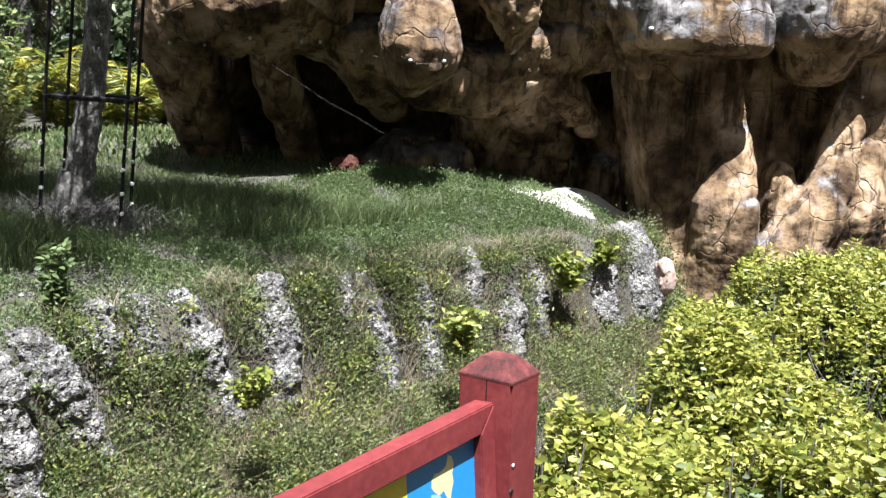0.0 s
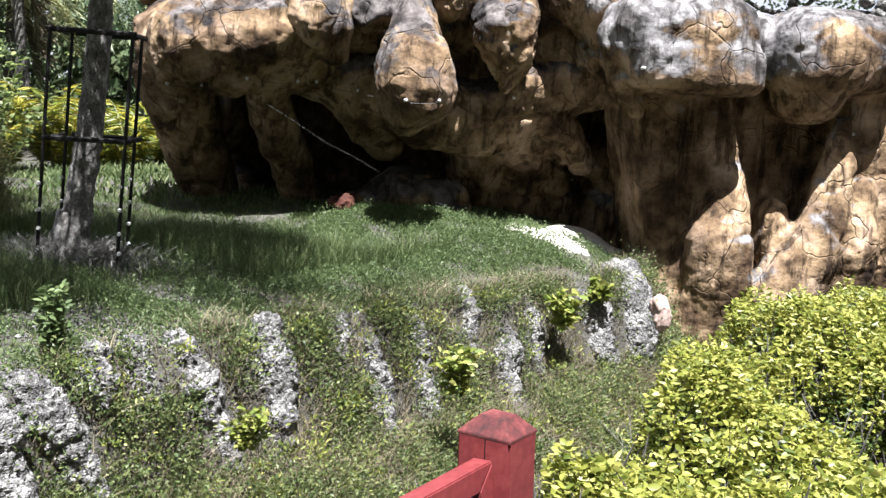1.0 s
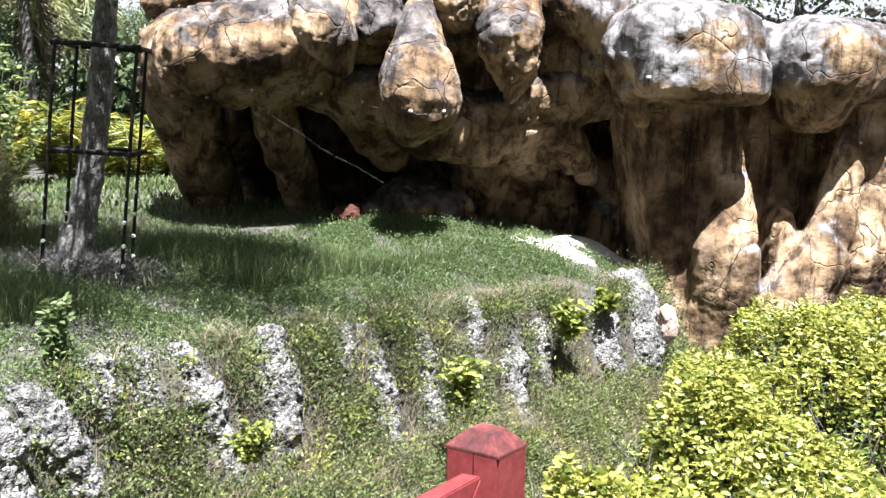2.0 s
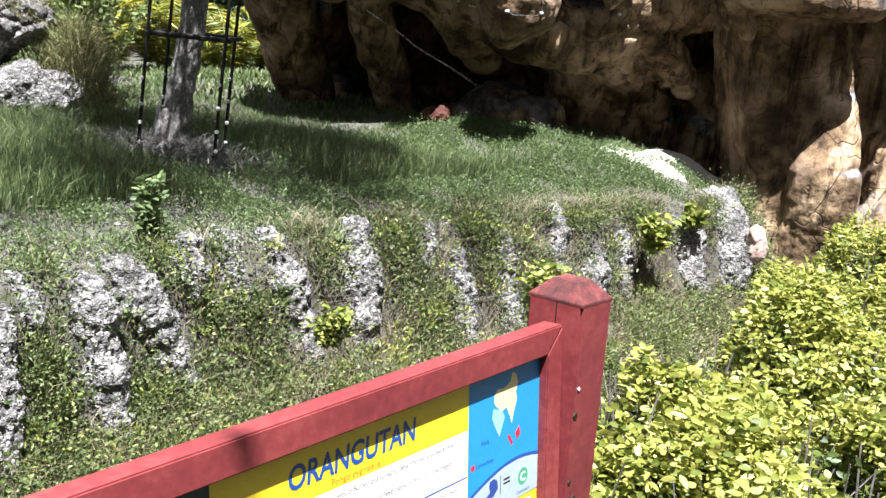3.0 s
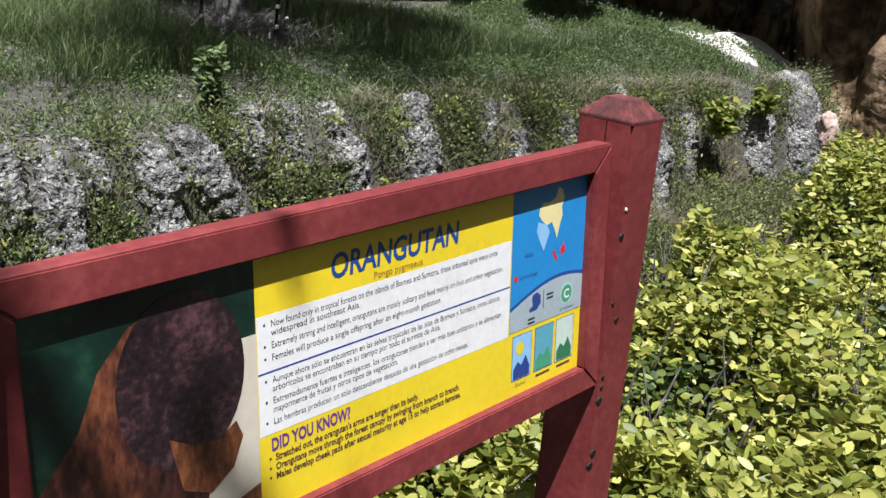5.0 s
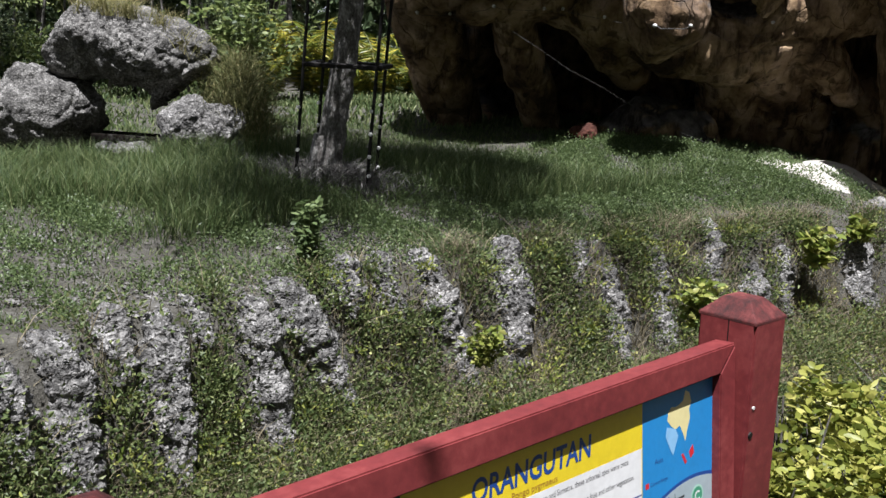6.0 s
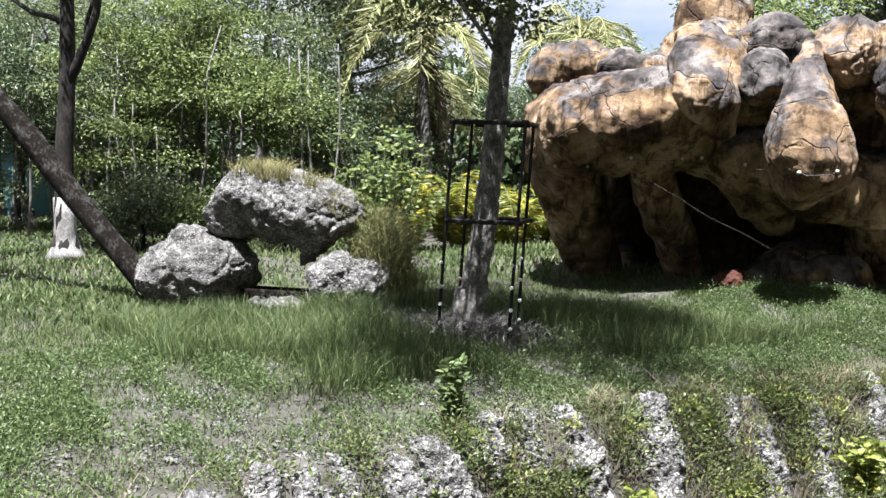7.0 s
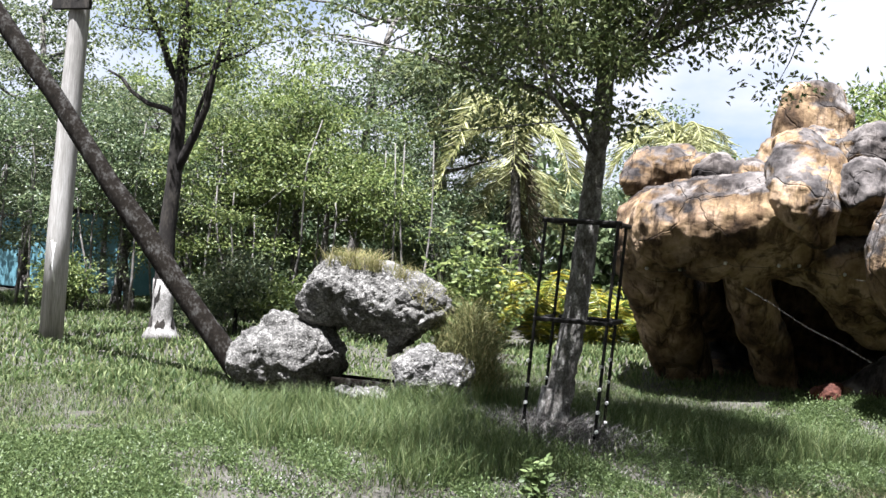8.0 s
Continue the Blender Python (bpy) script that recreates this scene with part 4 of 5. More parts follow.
v, f = tube([(0, 0, -0.2), (0.02, 0, 1.5), (0.06, 0, 3.2), (0.12, 0, 4.9), (0.14, 0, 5.6)], [0.17, 0.165, 0.155, 0.145, 0.14], 16, 0.012, 2)
put("shaft", mesh_np("shaft", v, f, True), M_POLE, pole)
bm = bmesh.new()
box(bm, (-0.22, -0.2, 4.72), (0.42, -0.12, 4.86), 0.01)
part("crossarm", bm, M_BARK_DARK, pole)
# white cross daubed on the pole
for marks in (((-1.42, 1.36), (-1.2, 1.16), (-1.25, 1.0), (-0.98, 0.76)), ((-1.12, 1.33), (-1.22, 1.12), (-1.42, 0.95))):
    v, f = tube([(0.017 + 0.163 * math.cos(a), 0.163 * math.sin(a), z) for a, z in marks], [0.012] * len(marks), 6)
    put("paint_mark", mesh_np("paint_mark", v, f, True), M_WHITE, pole, "white paint daub")

pale = broadleaf("whitewashed_tree", (-8.55, 12.8, 0.05), [(0, 0, 0), (-0.02, 0, 0.45), (-0.01, 0, 1.1), (-0.01, 0, 1.67), (0.04, 0, 2.37), (0.05, 0, 2.98), (0.05, 0, 3.5), (0.05, 0, 4.03), (0.06, 0, 4.64), (0.05, 0, 5.2), (0.03, 0, 5.9)],
                 0.155, (0.1, 0.1, 4.7), (2.0, 1.3, 1.2), 95, 110, 0.07, M_BARK_DARK, M_WOODS2, "tree with dark bark, sparse crown and whitewashed foot", 21, limbs=9, thick=0.35, low=0.6, clump=0.22)
for path, r0 in (([(0.04, 0, 2.45), (0.22, -0.03, 2.77), (0.4, -0.06, 3.12), (0.57, -0.08, 3.52), (0.67, -0.1, 4.04), (0.82, -0.1, 4.6), (0.88, -0.1, 5.3)], 0.075),
                 ([(0.05, 0, 3.38), (-0.23, 0.05, 3.49), (-0.59, 0.1, 3.57), (-0.92, 0.12, 3.76), (-1.14, 0.15, 3.98), (-1.4, 0.15, 4.1)], 0.05),
                 ([(0.05, 0, 3.8), (-0.13, -0.05, 4.12), (-0.29, -0.1, 4.56), (-0.44, -0.12, 4.82), (-0.57, -0.15, 5.18), (-0.7, -0.15, 5.7)], 0.06),
                 ([(0.38, -0.06, 3.04), (0.33, 0.06, 3.42), (0.44, 0.12, 3.86), (0.54, 0.15, 4.12), (0.78, 0.2, 4.4)], 0.035)):
    v, f = limb(np.array(path), r0, r0 * 0.4, 8, 3)
    put("branch", mesh_np("branch", v, f, True), M_BARK_DARK, pale)
v, f = tube([(0, 0, -0.1), (0, 0, 0.03), (0, 0, 0.14), (0, 0, 0.3), (0.0, 0, 0.55), (0.0, 0, 0.85)], [0.31, 0.24, 0.19, 0.168, 0.16, 0.157], 14, 0.07, 3)
put("whitewash", mesh_np("whitewash", v, f, True), M_WASH, pale, "whitewashed foot of the trunk")

# ---- woods behind ----
r_w = np.random.default_rng(3)
spots = [(-16.5, 17.5, 4.6, 0), (-14.6, 15.6, 3.8, 2), (-13.2, 18.0, 4.8, 0), (-12.0, 16.8, 4.0, 2), (-10.9, 18.4, 4.8, 0), (-9.9, 16.9, 4.2, 1), (-8.7, 17.6, 4.8, 1), (-7.7, 16.9, 3.9, 1), (-7.0, 18.6, 4.2, 2),
         (-3.4, 25.0, 3.2, 2), (-1.0, 24.0, 3.0, 0), (-18.5, 15.0, 5.0, 0), (-6.6, 24.0, 4.0, 2), (2.5, 22.0, 5.0, 0), (5.2, 19.0, 5.2, 1), (-20, 20, 6, 2), (-9, 25, 5, 2), (-14, 25, 5, 0), (-15.4, 20.5, 5.0, 1), (-12.2, 21.0, 5.0, 2)]
for k, (x, y, h, tone) in enumerate(spots):
    w = h * 0.36
    broadleaf("woodland_tree", (x, y, 0.0), wander((0, 0, 0), (r_w.normal() * 0.4, 0, h * 0.8), 6, 0.1, r_w), 0.06 + 0.008 * h, (0, -0.2, h * 0.62), (w, w, h * 0.36), 66, 210, 0.09,
              M_BARK, (M_WOODS, M_WOODS2, M_WOODS3)[tone], ("leafy mid-green tree at the edge of the woods", "bright yellow-green tree in layered sprays", "dark green tree in the shade of the woods")[tone], 100 + k, "woods behind", clump=0.25, flat=0.34, loose=0.36)
# taller thin-crowned trees above them
for k, (x, y, h) in enumerate([(-17, 19.5, 8.0), (-14.6, 22.5, 7.0), (-9.0, 20.5, 8.0), (-6.6, 20.5, 6.2), (-7.4, 23.5, 7.2), (-2.4, 26.0, 6.0), (4.2, 18.0, 6.0), (1.35, 17.5, 5.6), (9.5, 17.0, 6.5)]):
    broadleaf("tall_tree", (x, y, 0.0), wander((0, 0, 0), (r_w.normal() * 0.5, 0, h * 0.85), 7, 0.15, r_w), 0.14, (0, 0, h * 0.72), (h * 0.26, h * 0.26, h * 0.26), 48, 130, 0.12,
              M_BARK, (M_WOODS, M_WOODS2, M_WOODS3)[k % 3], "tall thin-crowned tree rising above the woods", 150 + k, "woods behind", clump=0.3, flat=0.35, low=0.5)
# undergrowth along the woods
for k, (x, y, h) in enumerate(((-8.3, 14.6, 1.25), (-7.4, 14.9, 0.9), (-9.2, 14.9, 1.0), (-12.6, 15.6, 1.0), (-6.2, 15.6, 1.3))):
    broadleaf("shrub", (x, y, 0.0), wander((0, 0, 0), (0, 0, h * 0.7), 4, 0.05, r_w), 0.03, (0, 0, h * 0.55), (0.55, 0.5, h * 0.42), 26, 130, 0.09, M_BARK_DARK, M_WOODS2 if k % 2 else M_WOODS, "loose green shrub in front of the woods", 200 + k, "undergrowth", clump=0.2, flat=0.5)
# thin bare stems under the trees
for k in range(36):
    x = -17.0 + 0.32 * k + r_w.normal() * 0.15
    v, f = limb(wander((0, 0, 0), (r_w.normal() * 0.35, r_w.normal() * 0.2, r_w.uniform(2.0, 4.0)), 6, 0.09, r_w), 0.03, 0.010, 6, k)
    t_ = put("bare_sapling", mesh_np("bare_sapling", v, f, True), M_LITTER, None, "", pose(x, 15.2 + 0.04 * k + r_w.uniform(-0.3, 0.9), -0.02))
    tagged(t_, "thin bare grey stem standing under the trees", "sapling", "saplings under the woods")

# far dark wood closing the view between the trunks
r_f = np.random.default_rng(9)
m_ = 60000
p = np.stack([r_f.uniform(-36, 16, m_), r_f.uniform(23.0, 30.0, m_), np.zeros(m_)], 1)
p[:, 2] = r_f.uniform(0, 1, m_) * (3.2 + 0.7 * np.sin(p[:, 0] * 0.9) + 0.5 * np.sin(p[:, 0] * 2.3 + 1))
tagged(put("far_wood", leaves("far_wood", p, r_f.normal(size=(m_, 3)) + [0, 0, -0.3], 0.30, 0.2, 0.2, 10, True), M_WOODS3), "dense far wood closing the view", "woods", kind="stuff")

# unseen tall leaf screen, added behind visitors and beside the rock to block skylight
m_ = 60000
g_ = r_f.uniform(-0.45, 1.2, m_) * math.pi
rad = 15.0 + r_f.normal(size=m_) * 1.2
p = np.stack([rad * np.cos(-g_) * 1.1, 2.0 + rad * np.sin(-g_), np.zeros(m_)], 1)
p[:, 2] = r_f.uniform(0, 1, m_) * (14.0 + 2.0 * np.sin(g_ * 9) + 1.5 * np.sin(g_ * 23))
keep = (p[:, 1] < 4) | (p[:, 0] > 15.5)
keep &= p[:, 0] > -14
p = p[keep]
tagged(put("near_wood", leaves("near_wood", p, r_f.normal(size=(len(p), 3)) + [0, 0, -0.3], 0.6, 0.42, 0.2, 12, True), M_WOODS), "unseen tall screen of leaves added to block low sky light", "woods", kind="stuff")

# teal shed between the trees
shed = thing("shed", (-17.5, 20.5, 0.0), "teal boarded shed half hidden by trees", "shed")
bm = bmesh.new()
box(bm, (-2.6, 0, 0), (2.8, 3, 2.0), 0.02)
part("wall", bm, M_TEAL, shed)
bm = bmesh.new()
box(bm, (-2.9, -0.3, 2.0), (3.1, 3.3, 2.15), 0.02)
part("roof", bm, M_BARK_DARK, shed)

# ---- palms ----
def palm(base, top, n, size, seed, droop=0.75):
    r = np.random.default_rng(seed)
    t = thing("palm", base, "palm with arching yellow-green fronds", "palm", "palms")
    v, f = tube(wander((0, 0, 0), top, 6, 0.05, r), np.linspace(0.14, 0.09, 6), 9, 0.04, seed)
    put("trunk", mesh_np("trunk", v, f, True), M_BARK, t)
    steps = 44
    for k in range(n + 2):
        old = k >= n
        a = k / n * 2 * np.pi + r.uniform(-0.25, 0.25)
        up = r.uniform(-0.9, -0.5) if old else (0.25, 0.95, 0.6, 1.3)[k % 4] + r.uniform(-0.1, 0.1)
        u = np.linspace(0, 1, steps)[:, None]
        out = np.array([[np.cos(a), np.sin(a), 0]])
        reach = 0.3 if old else 1.0
        rib = np.asarray(top) + out * size * reach * (u * (0.95 - 0.3 * u)) + np.array([[0, 0, 1.0]]) * size * (up * u - (0.1 if old else droop + 0.6 * up) * u ** 2)
        side = np.cross(out, [0, 0, 1.0])
        at, ax = [], []
        for i in range(3, steps):
            for sgn in (-1, 1):
                for q_ in (0, 0.5):
                    at.append(rib[i - 1] * q_ + rib[i] * (1 - q_))
                    ax.append(side[0] * sgn * 0.7 + out[0] * 0.5 + np.array([0, 0, -0.45]) + r.normal(size=3) * 0.12)
        lv = leaves("foliage", np.array(at), np.array(ax), size * 0.2, size * 0.010, 0.2, seed + k)
        rv, rf = tube(rib, np.linspace(0.03, 0.006, steps), 5)
        fr = put("frond", mesh_np("frond", rv, rf, True), M_DEADPALM if old else M_PALM, t, "hanging dead brown frond" if old else "")
        put("foliage", lv, M_DEADPALM if old else M_PALM, fr)
    return t


palm((-4.6, 20.0, 0.0), (-0.35, 0, 4.4), 13, 2.6, 31, 0.62)
palm((-2.1, 21.5, 0.0), (0.4, 0, 4.3), 11, 2.1, 32, 0.6)
palm((-5.6, 22.0, 0.0), (0.2, 0, 3.4), 11, 2.0, 33)


def arching_shrub(at, h, seed):
    """Clump of arching yellow fronds."""
    r = np.random.default_rng(seed)
    pts, ax, st = [], [], []
    for k in range(15):
        a = r.uniform(0, 2 * np.pi)
        L = h * r.uniform(0.45, 1.2)
        u = np.linspace(0, 1, 12)[:, None]
        out = np.array([[np.cos(a), np.sin(a), 0]])
        rib = out * L * 0.5 * u ** 1.5 + np.array([[0, 0, L]]) * (1.3 * u - 0.55 * u ** 2)
        st.append(tube(rib, np.linspace(0.014, 0.004, 12), 4))
        sd = np.cross(out, [0, 0, 1.0])[0]
        for i in np.repeat(np.arange(2, 12), 4):
            for sgn in (-1, 1):
                pts.append(rib[i] + (rib[i - 1] - rib[i]) * r.uniform(0, 1))
                ax.append(sd * sgn + out[0] * 0.5 + np.array([0, 0, -0.35 + 0.5 * (1 - i / 12)]) + r.normal(size=3) * 0.15)
    t = thing("areca_shrub", at, "clump of arching yellow-green leaves at the lawn's edge", "shrub", "yellow shrubs")
    v, f = joined(st)
    put("stems", mesh_np("stems", v, f), M_PALM, t)
    put("foliage", leaves("foliage", np.array(pts), np.array(ax), h * 0.23, h * 0.02, 0.3, seed), M_CROTON, t)


for k in range(7):
    arching_shrub((-4.05 + 0.6 * k, 16.2 + 0.35 * (k % 3), 0.05), 1.2 + 0.5 * ((k * 7) % 4) / 4, 300 + k)

# ---- lawn, weeds ----
p = scatter(200000, -3, 13, 0.25, 7.5, 1)
p = patchy(p, 2.6, -0.5)
p = p[(p[:, 0] > -9) & (p[:, 1] < 11.9)]
back = (p[:, 1] - p[:, 0]) * R2 - np.interp((p[:, 0] + p[:, 1]) * R2, LIP_S, LIP_N)
p = p[np.random.default_rng(4).uniform(size=len(p)) < 0.3 + 0.7 * smooth(0.6, 2.2, back)]
p = p[np.hypot((p[:, 0] - 3.1) + 0.75 * (p[:, 1] - 10.5), (p[:, 1] - 10.5)) > 0.5]
p = p[(np.abs(p[:, 0] + 3.82) > 0.5) | (p[:, 1] < 9.1) | (p[:, 1] > 9.7)]
tagged(put("lawn_grass", blades("lawn_grass", p, 0.06, 0.0042, 0.7, 2), M_GRASS), "patchy short green lawn grass", "grass", kind="stuff")
p = patchy(scatter(80000, -3, 12, 0.1, 5.5, 6), 2.2, 0.0, 3.0)
tagged(put("dry_lawn_grass", blades("dry_lawn_grass", p, 0.04, 0.003, 1.0, 9), M_DRYLAWN), "short withered grass between the green", "grass", kind="stuff")
p = scatter(85000, -7, 16, 4, 21, 5)
p = p[(p[:, 1] > 8.0) & ((p[:, 0] < -4) | (p[:, 1] > 11.5))]
tagged(put("far_grass", blades("far_grass", p, 0.1, 0.015, 0.6, 3), M_GRASS), "far lawn grass", "grass", kind="stuff")
p = scatter(60000, 2, 9, 1.0, 4.2, 8)
p = patchy(p, 0.6, -0.08, 4.0)
p = p[(p[:, 1] < np.where(np.abs(p[:, 0] + 3.82) < 0.55, 8.7, 9.6)) & (np.hypot(p[:, 0] - OAK[0], (p[:, 1] - OAK[1] + 0.2) * 0.8) > 0.55)]
tagged(put("long_grass", blades("long_grass", p, 0.24, 0.003, 0.6, 4), M_GRASS), "long seeding grass round the young oak", "grass", kind="stuff")

def clumps(centres, per, spread, seed, rise=0.6):
    """Leaf places and directions bunched about each centre."""
    r = np.random.default_rng(seed)
    k = (per * r.uniform(0.4, 1.6, len(centres))).astype(int)
    c = np.repeat(centres, k, axis=0)
    size = np.repeat(spread * r.uniform(0.5, 1.5, len(centres)), k)[:, None]
    o = r.normal(size=c.shape) * size
    o[:, 2] = np.abs(o[:, 2]) * rise
    return c + o, unit(o) + r.normal(size=c.shape) * 0.6 + [0.15, -0.2, 0.35]


def off_stone(p, share=0.05):
    """Drops most points that lie on the face of a buttress."""
    r = np.random.default_rng(91)
    s = (p[:, 0] + p[:, 1]) * R2
    hit = np.zeros(len(p), bool)
    for s0, z0, s1, z1, w in COLS:
        f = np.clip((p[:, 2] - z0) / (z1 - z0), -0.3, 1.1)
        hit |= (np.abs(s - (s0 + (s1 - s0) * f)) < 0.58 * w) & (f > -0.25) & (f < 1.0)
    return p[~hit | (r.uniform(size=len(p)) < share)]


# gravel and crumbled limestone lying bare between the weeds
p = patchy(scatter(42000, -3, 10, -0.05, 2.8, 31, 0.004), 1.7, -0.12, 9.0)
r_c = np.random.default_rng(32)
size = r_c.uniform(0.004, 0.016, len(p)) * (1 + (r_c.uniform(size=len(p)) > 0.96))
six = np.array([(1, 0, 0), (0, 1, 0), (-1, 0, 0), (0, -1, 0), (0, 0, 0.7), (0, 0, -0.7)])
v = p[:, None, :] + six[None] * size[:, None, None] * r_c.uniform(0.6, 1.3, (len(p), 6, 1))
f = np.array([(0, 1, 4), (1, 2, 4), (2, 3, 4), (3, 0, 4), (1, 0, 5), (2, 1, 5), (3, 2, 5), (0, 3, 5)])
f = (np.arange(len(p))[:, None, None] * 6 + f[None]).reshape(-1, 3)
tagged(put("gravel", mesh_np("gravel", v.reshape(-1, 3), f), M_GRAVEL), "loose pale limestone gravel on bare soil", "gravel", kind="stuff")

# low weeds on the lip and lawn
p = off_stone(patchy(scatter(21000, -3, 10, -0.1, 3.0, 12, 0.01), 1.9, -0.2, 2.0), 0.1)
at, ax = clumps(p, 26, 0.055, 15, 0.6)
tagged(put("lip_weeds", leaves("lip_weeds", at, ax, 0.027, 0.016, 0.2, 5, True), M_LAWNWEED), "low creeping weeds over the lip of the bank", "weeds", kind="stuff")
# weeds over the face of the bank and the moat
p = off_stone(patchy(scatter(12500, -3, 10.5, -1.9, 0.0, 13), 2.6, -0.06, 7.0))
low = ((p[:, 1] - p[:, 0]) * R2 < 2.5) & (np.abs((p[:, 0] + p[:, 1]) * R2 - 3.6) < 1.5)
p = p[~low | (np.random.default_rng(92).uniform(size=len(p)) < 0.35)]
at, ax = clumps(p + [0.03, -0.03, 0.02], 32, 0.068, 16, 1.1)
tagged(put("bank_weeds", leaves("bank_weeds", at, ax, 0.034, 0.02, 0.2, 6, True), M_WEED), "small-leaved weeds covering the bank", "weeds", kind="stuff")
p = off_stone(scatter(3200, -2.5, 3.2, -1.2, 0.15, 93), 0.12)
at, ax = clumps(p + [0.03, -0.03, 0.02], 28, 0.06, 94, 0.9)
tagged(put("bank_weeds", leaves("bank_weeds", at, ax, 0.032, 0.018, 0.2, 95, True), M_WEED), "small-leaved weeds between the limestone buttresses", "weeds", kind="stuff")
p = off_stone(scatter(760, -2, 10, -1.7, -0.05, 17))
at, ax = clumps(p + [0.05, -0.05, 0.05], 40, 0.05, 18, 0.8)
tagged(put("fern_weeds", leaves("fern_weeds", at, ax, 0.036, 0.014, 0.2, 6), M_FERN), "bright yellow-green ferns among the weeds", "fern", kind="stuff")
p = off_stone(scatter(80000, -3, 10.5, -1.6, 0.05, 14))
tagged(put("dry_stalks", blades("dry_stalks", p, 0.19, 0.0026, 1.1, 7), M_WEED_DRY), "withered brown stalks hanging on the bank", "weeds", kind="stuff")


# dry brush on the slope between the hedge and the moat
r_d = np.random.default_rng(19)
pieces = []
for k in range(2300):
    a, b = r_d.uniform(2.1, 5.2), r_d.uniform(1.45, 2.4)
    x, y = (a - b) * R2, (a + b) * R2
    z = float(ground_z(x, y))
    pieces.append(tube(wander((x, y, z), (x + r_d.normal() * 0.16, y + r_d.normal() * 0.16, z + r_d.uniform(0.25, 0.62)), 4, 0.03, r_d), (0.004, 0.003, 0.002, 0.0012), 4))
v, f = joined(pieces)
tagged(put("dry_brush", mesh_np("dry_brush", v, f), M_LITTER), "dry grey brush on the slope below the hedge", "brush", kind="stuff")
p = np.stack([r_d.uniform(2.1, 5.4, 2600), r_d.uniform(1.4, 2.3, 2600)], 1)
p = np.stack([(p[:, 0] - p[:, 1]) * R2, (p[:, 0] + p[:, 1]) * R2, np.zeros(2600)], 1)
p[:, 2] = ground_z(p[:, 0], p[:, 1]) + r_d.uniform(0.0, 0.42, 2600)
at, ax = clumps(p, 14, 0.06, 20, 1.0)
tagged(put("brush_leaves", leaves("brush_leaves", at, ax, 0.03, 0.014, 0.2, 21, True), M_WEED_GRASS), "sparse olive leaves among the dry brush", "weeds", kind="stuff")


def leafy_plant(name, at, h, n, leaf, material, label, seed, wide=0.22):
    """A single upright weed: stems with large leaves."""
    r = np.random.default_rng(seed)
    t = thing(name, at, label, "plant")
    pts, ax, st = [], [], []
    for k in range(n):
        top = np.array([r.normal() * wide * h, r.normal() * wide * h, h * r.uniform(0.6, 1.05)])
        q_ = wander((r.normal() * 0.02, r.normal() * 0.02, 0), top, 6, 0.012, r)
        st.append(limb(q_, 0.006, 0.002, 5, k))
        for i in range(1, 6):
            for m_ in range(4):
                pts.append(q_[i] + r.normal(size=3) * 0.012)
                g = r.uniform(0, 2 * np.pi)
                ax.append((np.cos(g), np.sin(g), r.uniform(-0.2, 0.7)))
    for v, f in st:
        put("stem", mesh_np("stem", v, f), M_WEED, t)
    put("foliage", leaves("foliage", np.array(pts), np.array(ax), leaf, leaf * 0.5, 0.2, seed), material, t)


leafy_plant("tall_weed", (-1.19, 5.85, -0.2), 0.5, 26, 0.06, M_LAWNWEED, "tall leafy green weed on the lip of the bank", 71, 0.09)
leafy_plant("broad_weed", (2.73, 8.3, -0.42), 0.36, 9, 0.115, M_FERN, "bright broad-leaved weed on the bank", 72)
leafy_plant("broad_weed", (3.25, 8.75, -0.25), 0.25, 5, 0.11, M_FERN, "small bright broad-leaved weed on the bank", 73)
leafy_plant("fern", (1.45, 6.65, -0.55), 0.34, 16, 0.07, M_FERN, "yellowish fern on the bank", 74)
leafy_plant("fern", (-0.06, 5.4, -0.5), 0.24, 12, 0.06, M_FERN, "yellowish fern on the bank", 75)

# grass on and beside the arch of boulders
r_g = np.random.default_rng(81)
tufts = np.stack([r_g.uniform(-4.35, -3.15, 46), r_g.uniform(9.4, 9.85, 46), np.full(46, 1.36)], 1)
p = np.repeat(tufts, 34, axis=0) + r_g.normal(size=(46 * 34, 3)) * [0.035, 0.035, 0.0]
p[:, 2] -= 0.25 * ((p[:, 0] + 3.9) / 0.6) ** 2 * (p[:, 0] > -3.9) + 0.02
tagged(put("dry_tuft", blades("dry_tuft", p, 0.2, 0.0035, 0.9, 82), M_DRY), "dry yellow grass growing on the boulder", "grass", kind="stuff")
p = np.stack([r_g.normal(-2.76, 0.16, 3000), r_g.normal(9.76, 0.15, 3000), r_g.uniform(0.05, 0.95, 3000)], 1)
p[:, 2] *= np.clip(1 - np.abs(p[:, 0] + 2.78) / 0.6, 0, 1)
tagged(put("wild_tuft", blades("wild_tuft", p, 0.28, 0.0035, 1.5, 83), M_WEED_GRASS), "tangled long grass hanging over the boulder", "grass", kind="stuff")
c = np.stack([r_g.normal(-2.82, 0.15, 150), r_g.normal(9.72, 0.14, 150), r_g.uniform(0.15, 1.0, 150)], 1)
c[:, 2] *= np.clip(1.1 - np.abs(c[:, 0] + 2.82) / 0.6, 0, 1)
at, ax = clumps(c, 30, 0.07, 86, 1.0)
tagged(put("creeper", leaves("creeper", at, ax, 0.045, 0.012, 0.2, 87, True), M_WEED_GRASS), "olive creeper climbing over the overgrown boulder", "creeper", kind="stuff")
leafy_plant("sapling", (-2.9, 10.5, 0.1), 1.75, 84, 0.085, M_WOODS2, "bright green sapling behind the boulders", 84)

leafy_plant("sapling", (-3.3, 10.6, 0.1), 1.3, 44, 0.08, M_WOODS2, "small bright green sapling behind the boulders", 85)

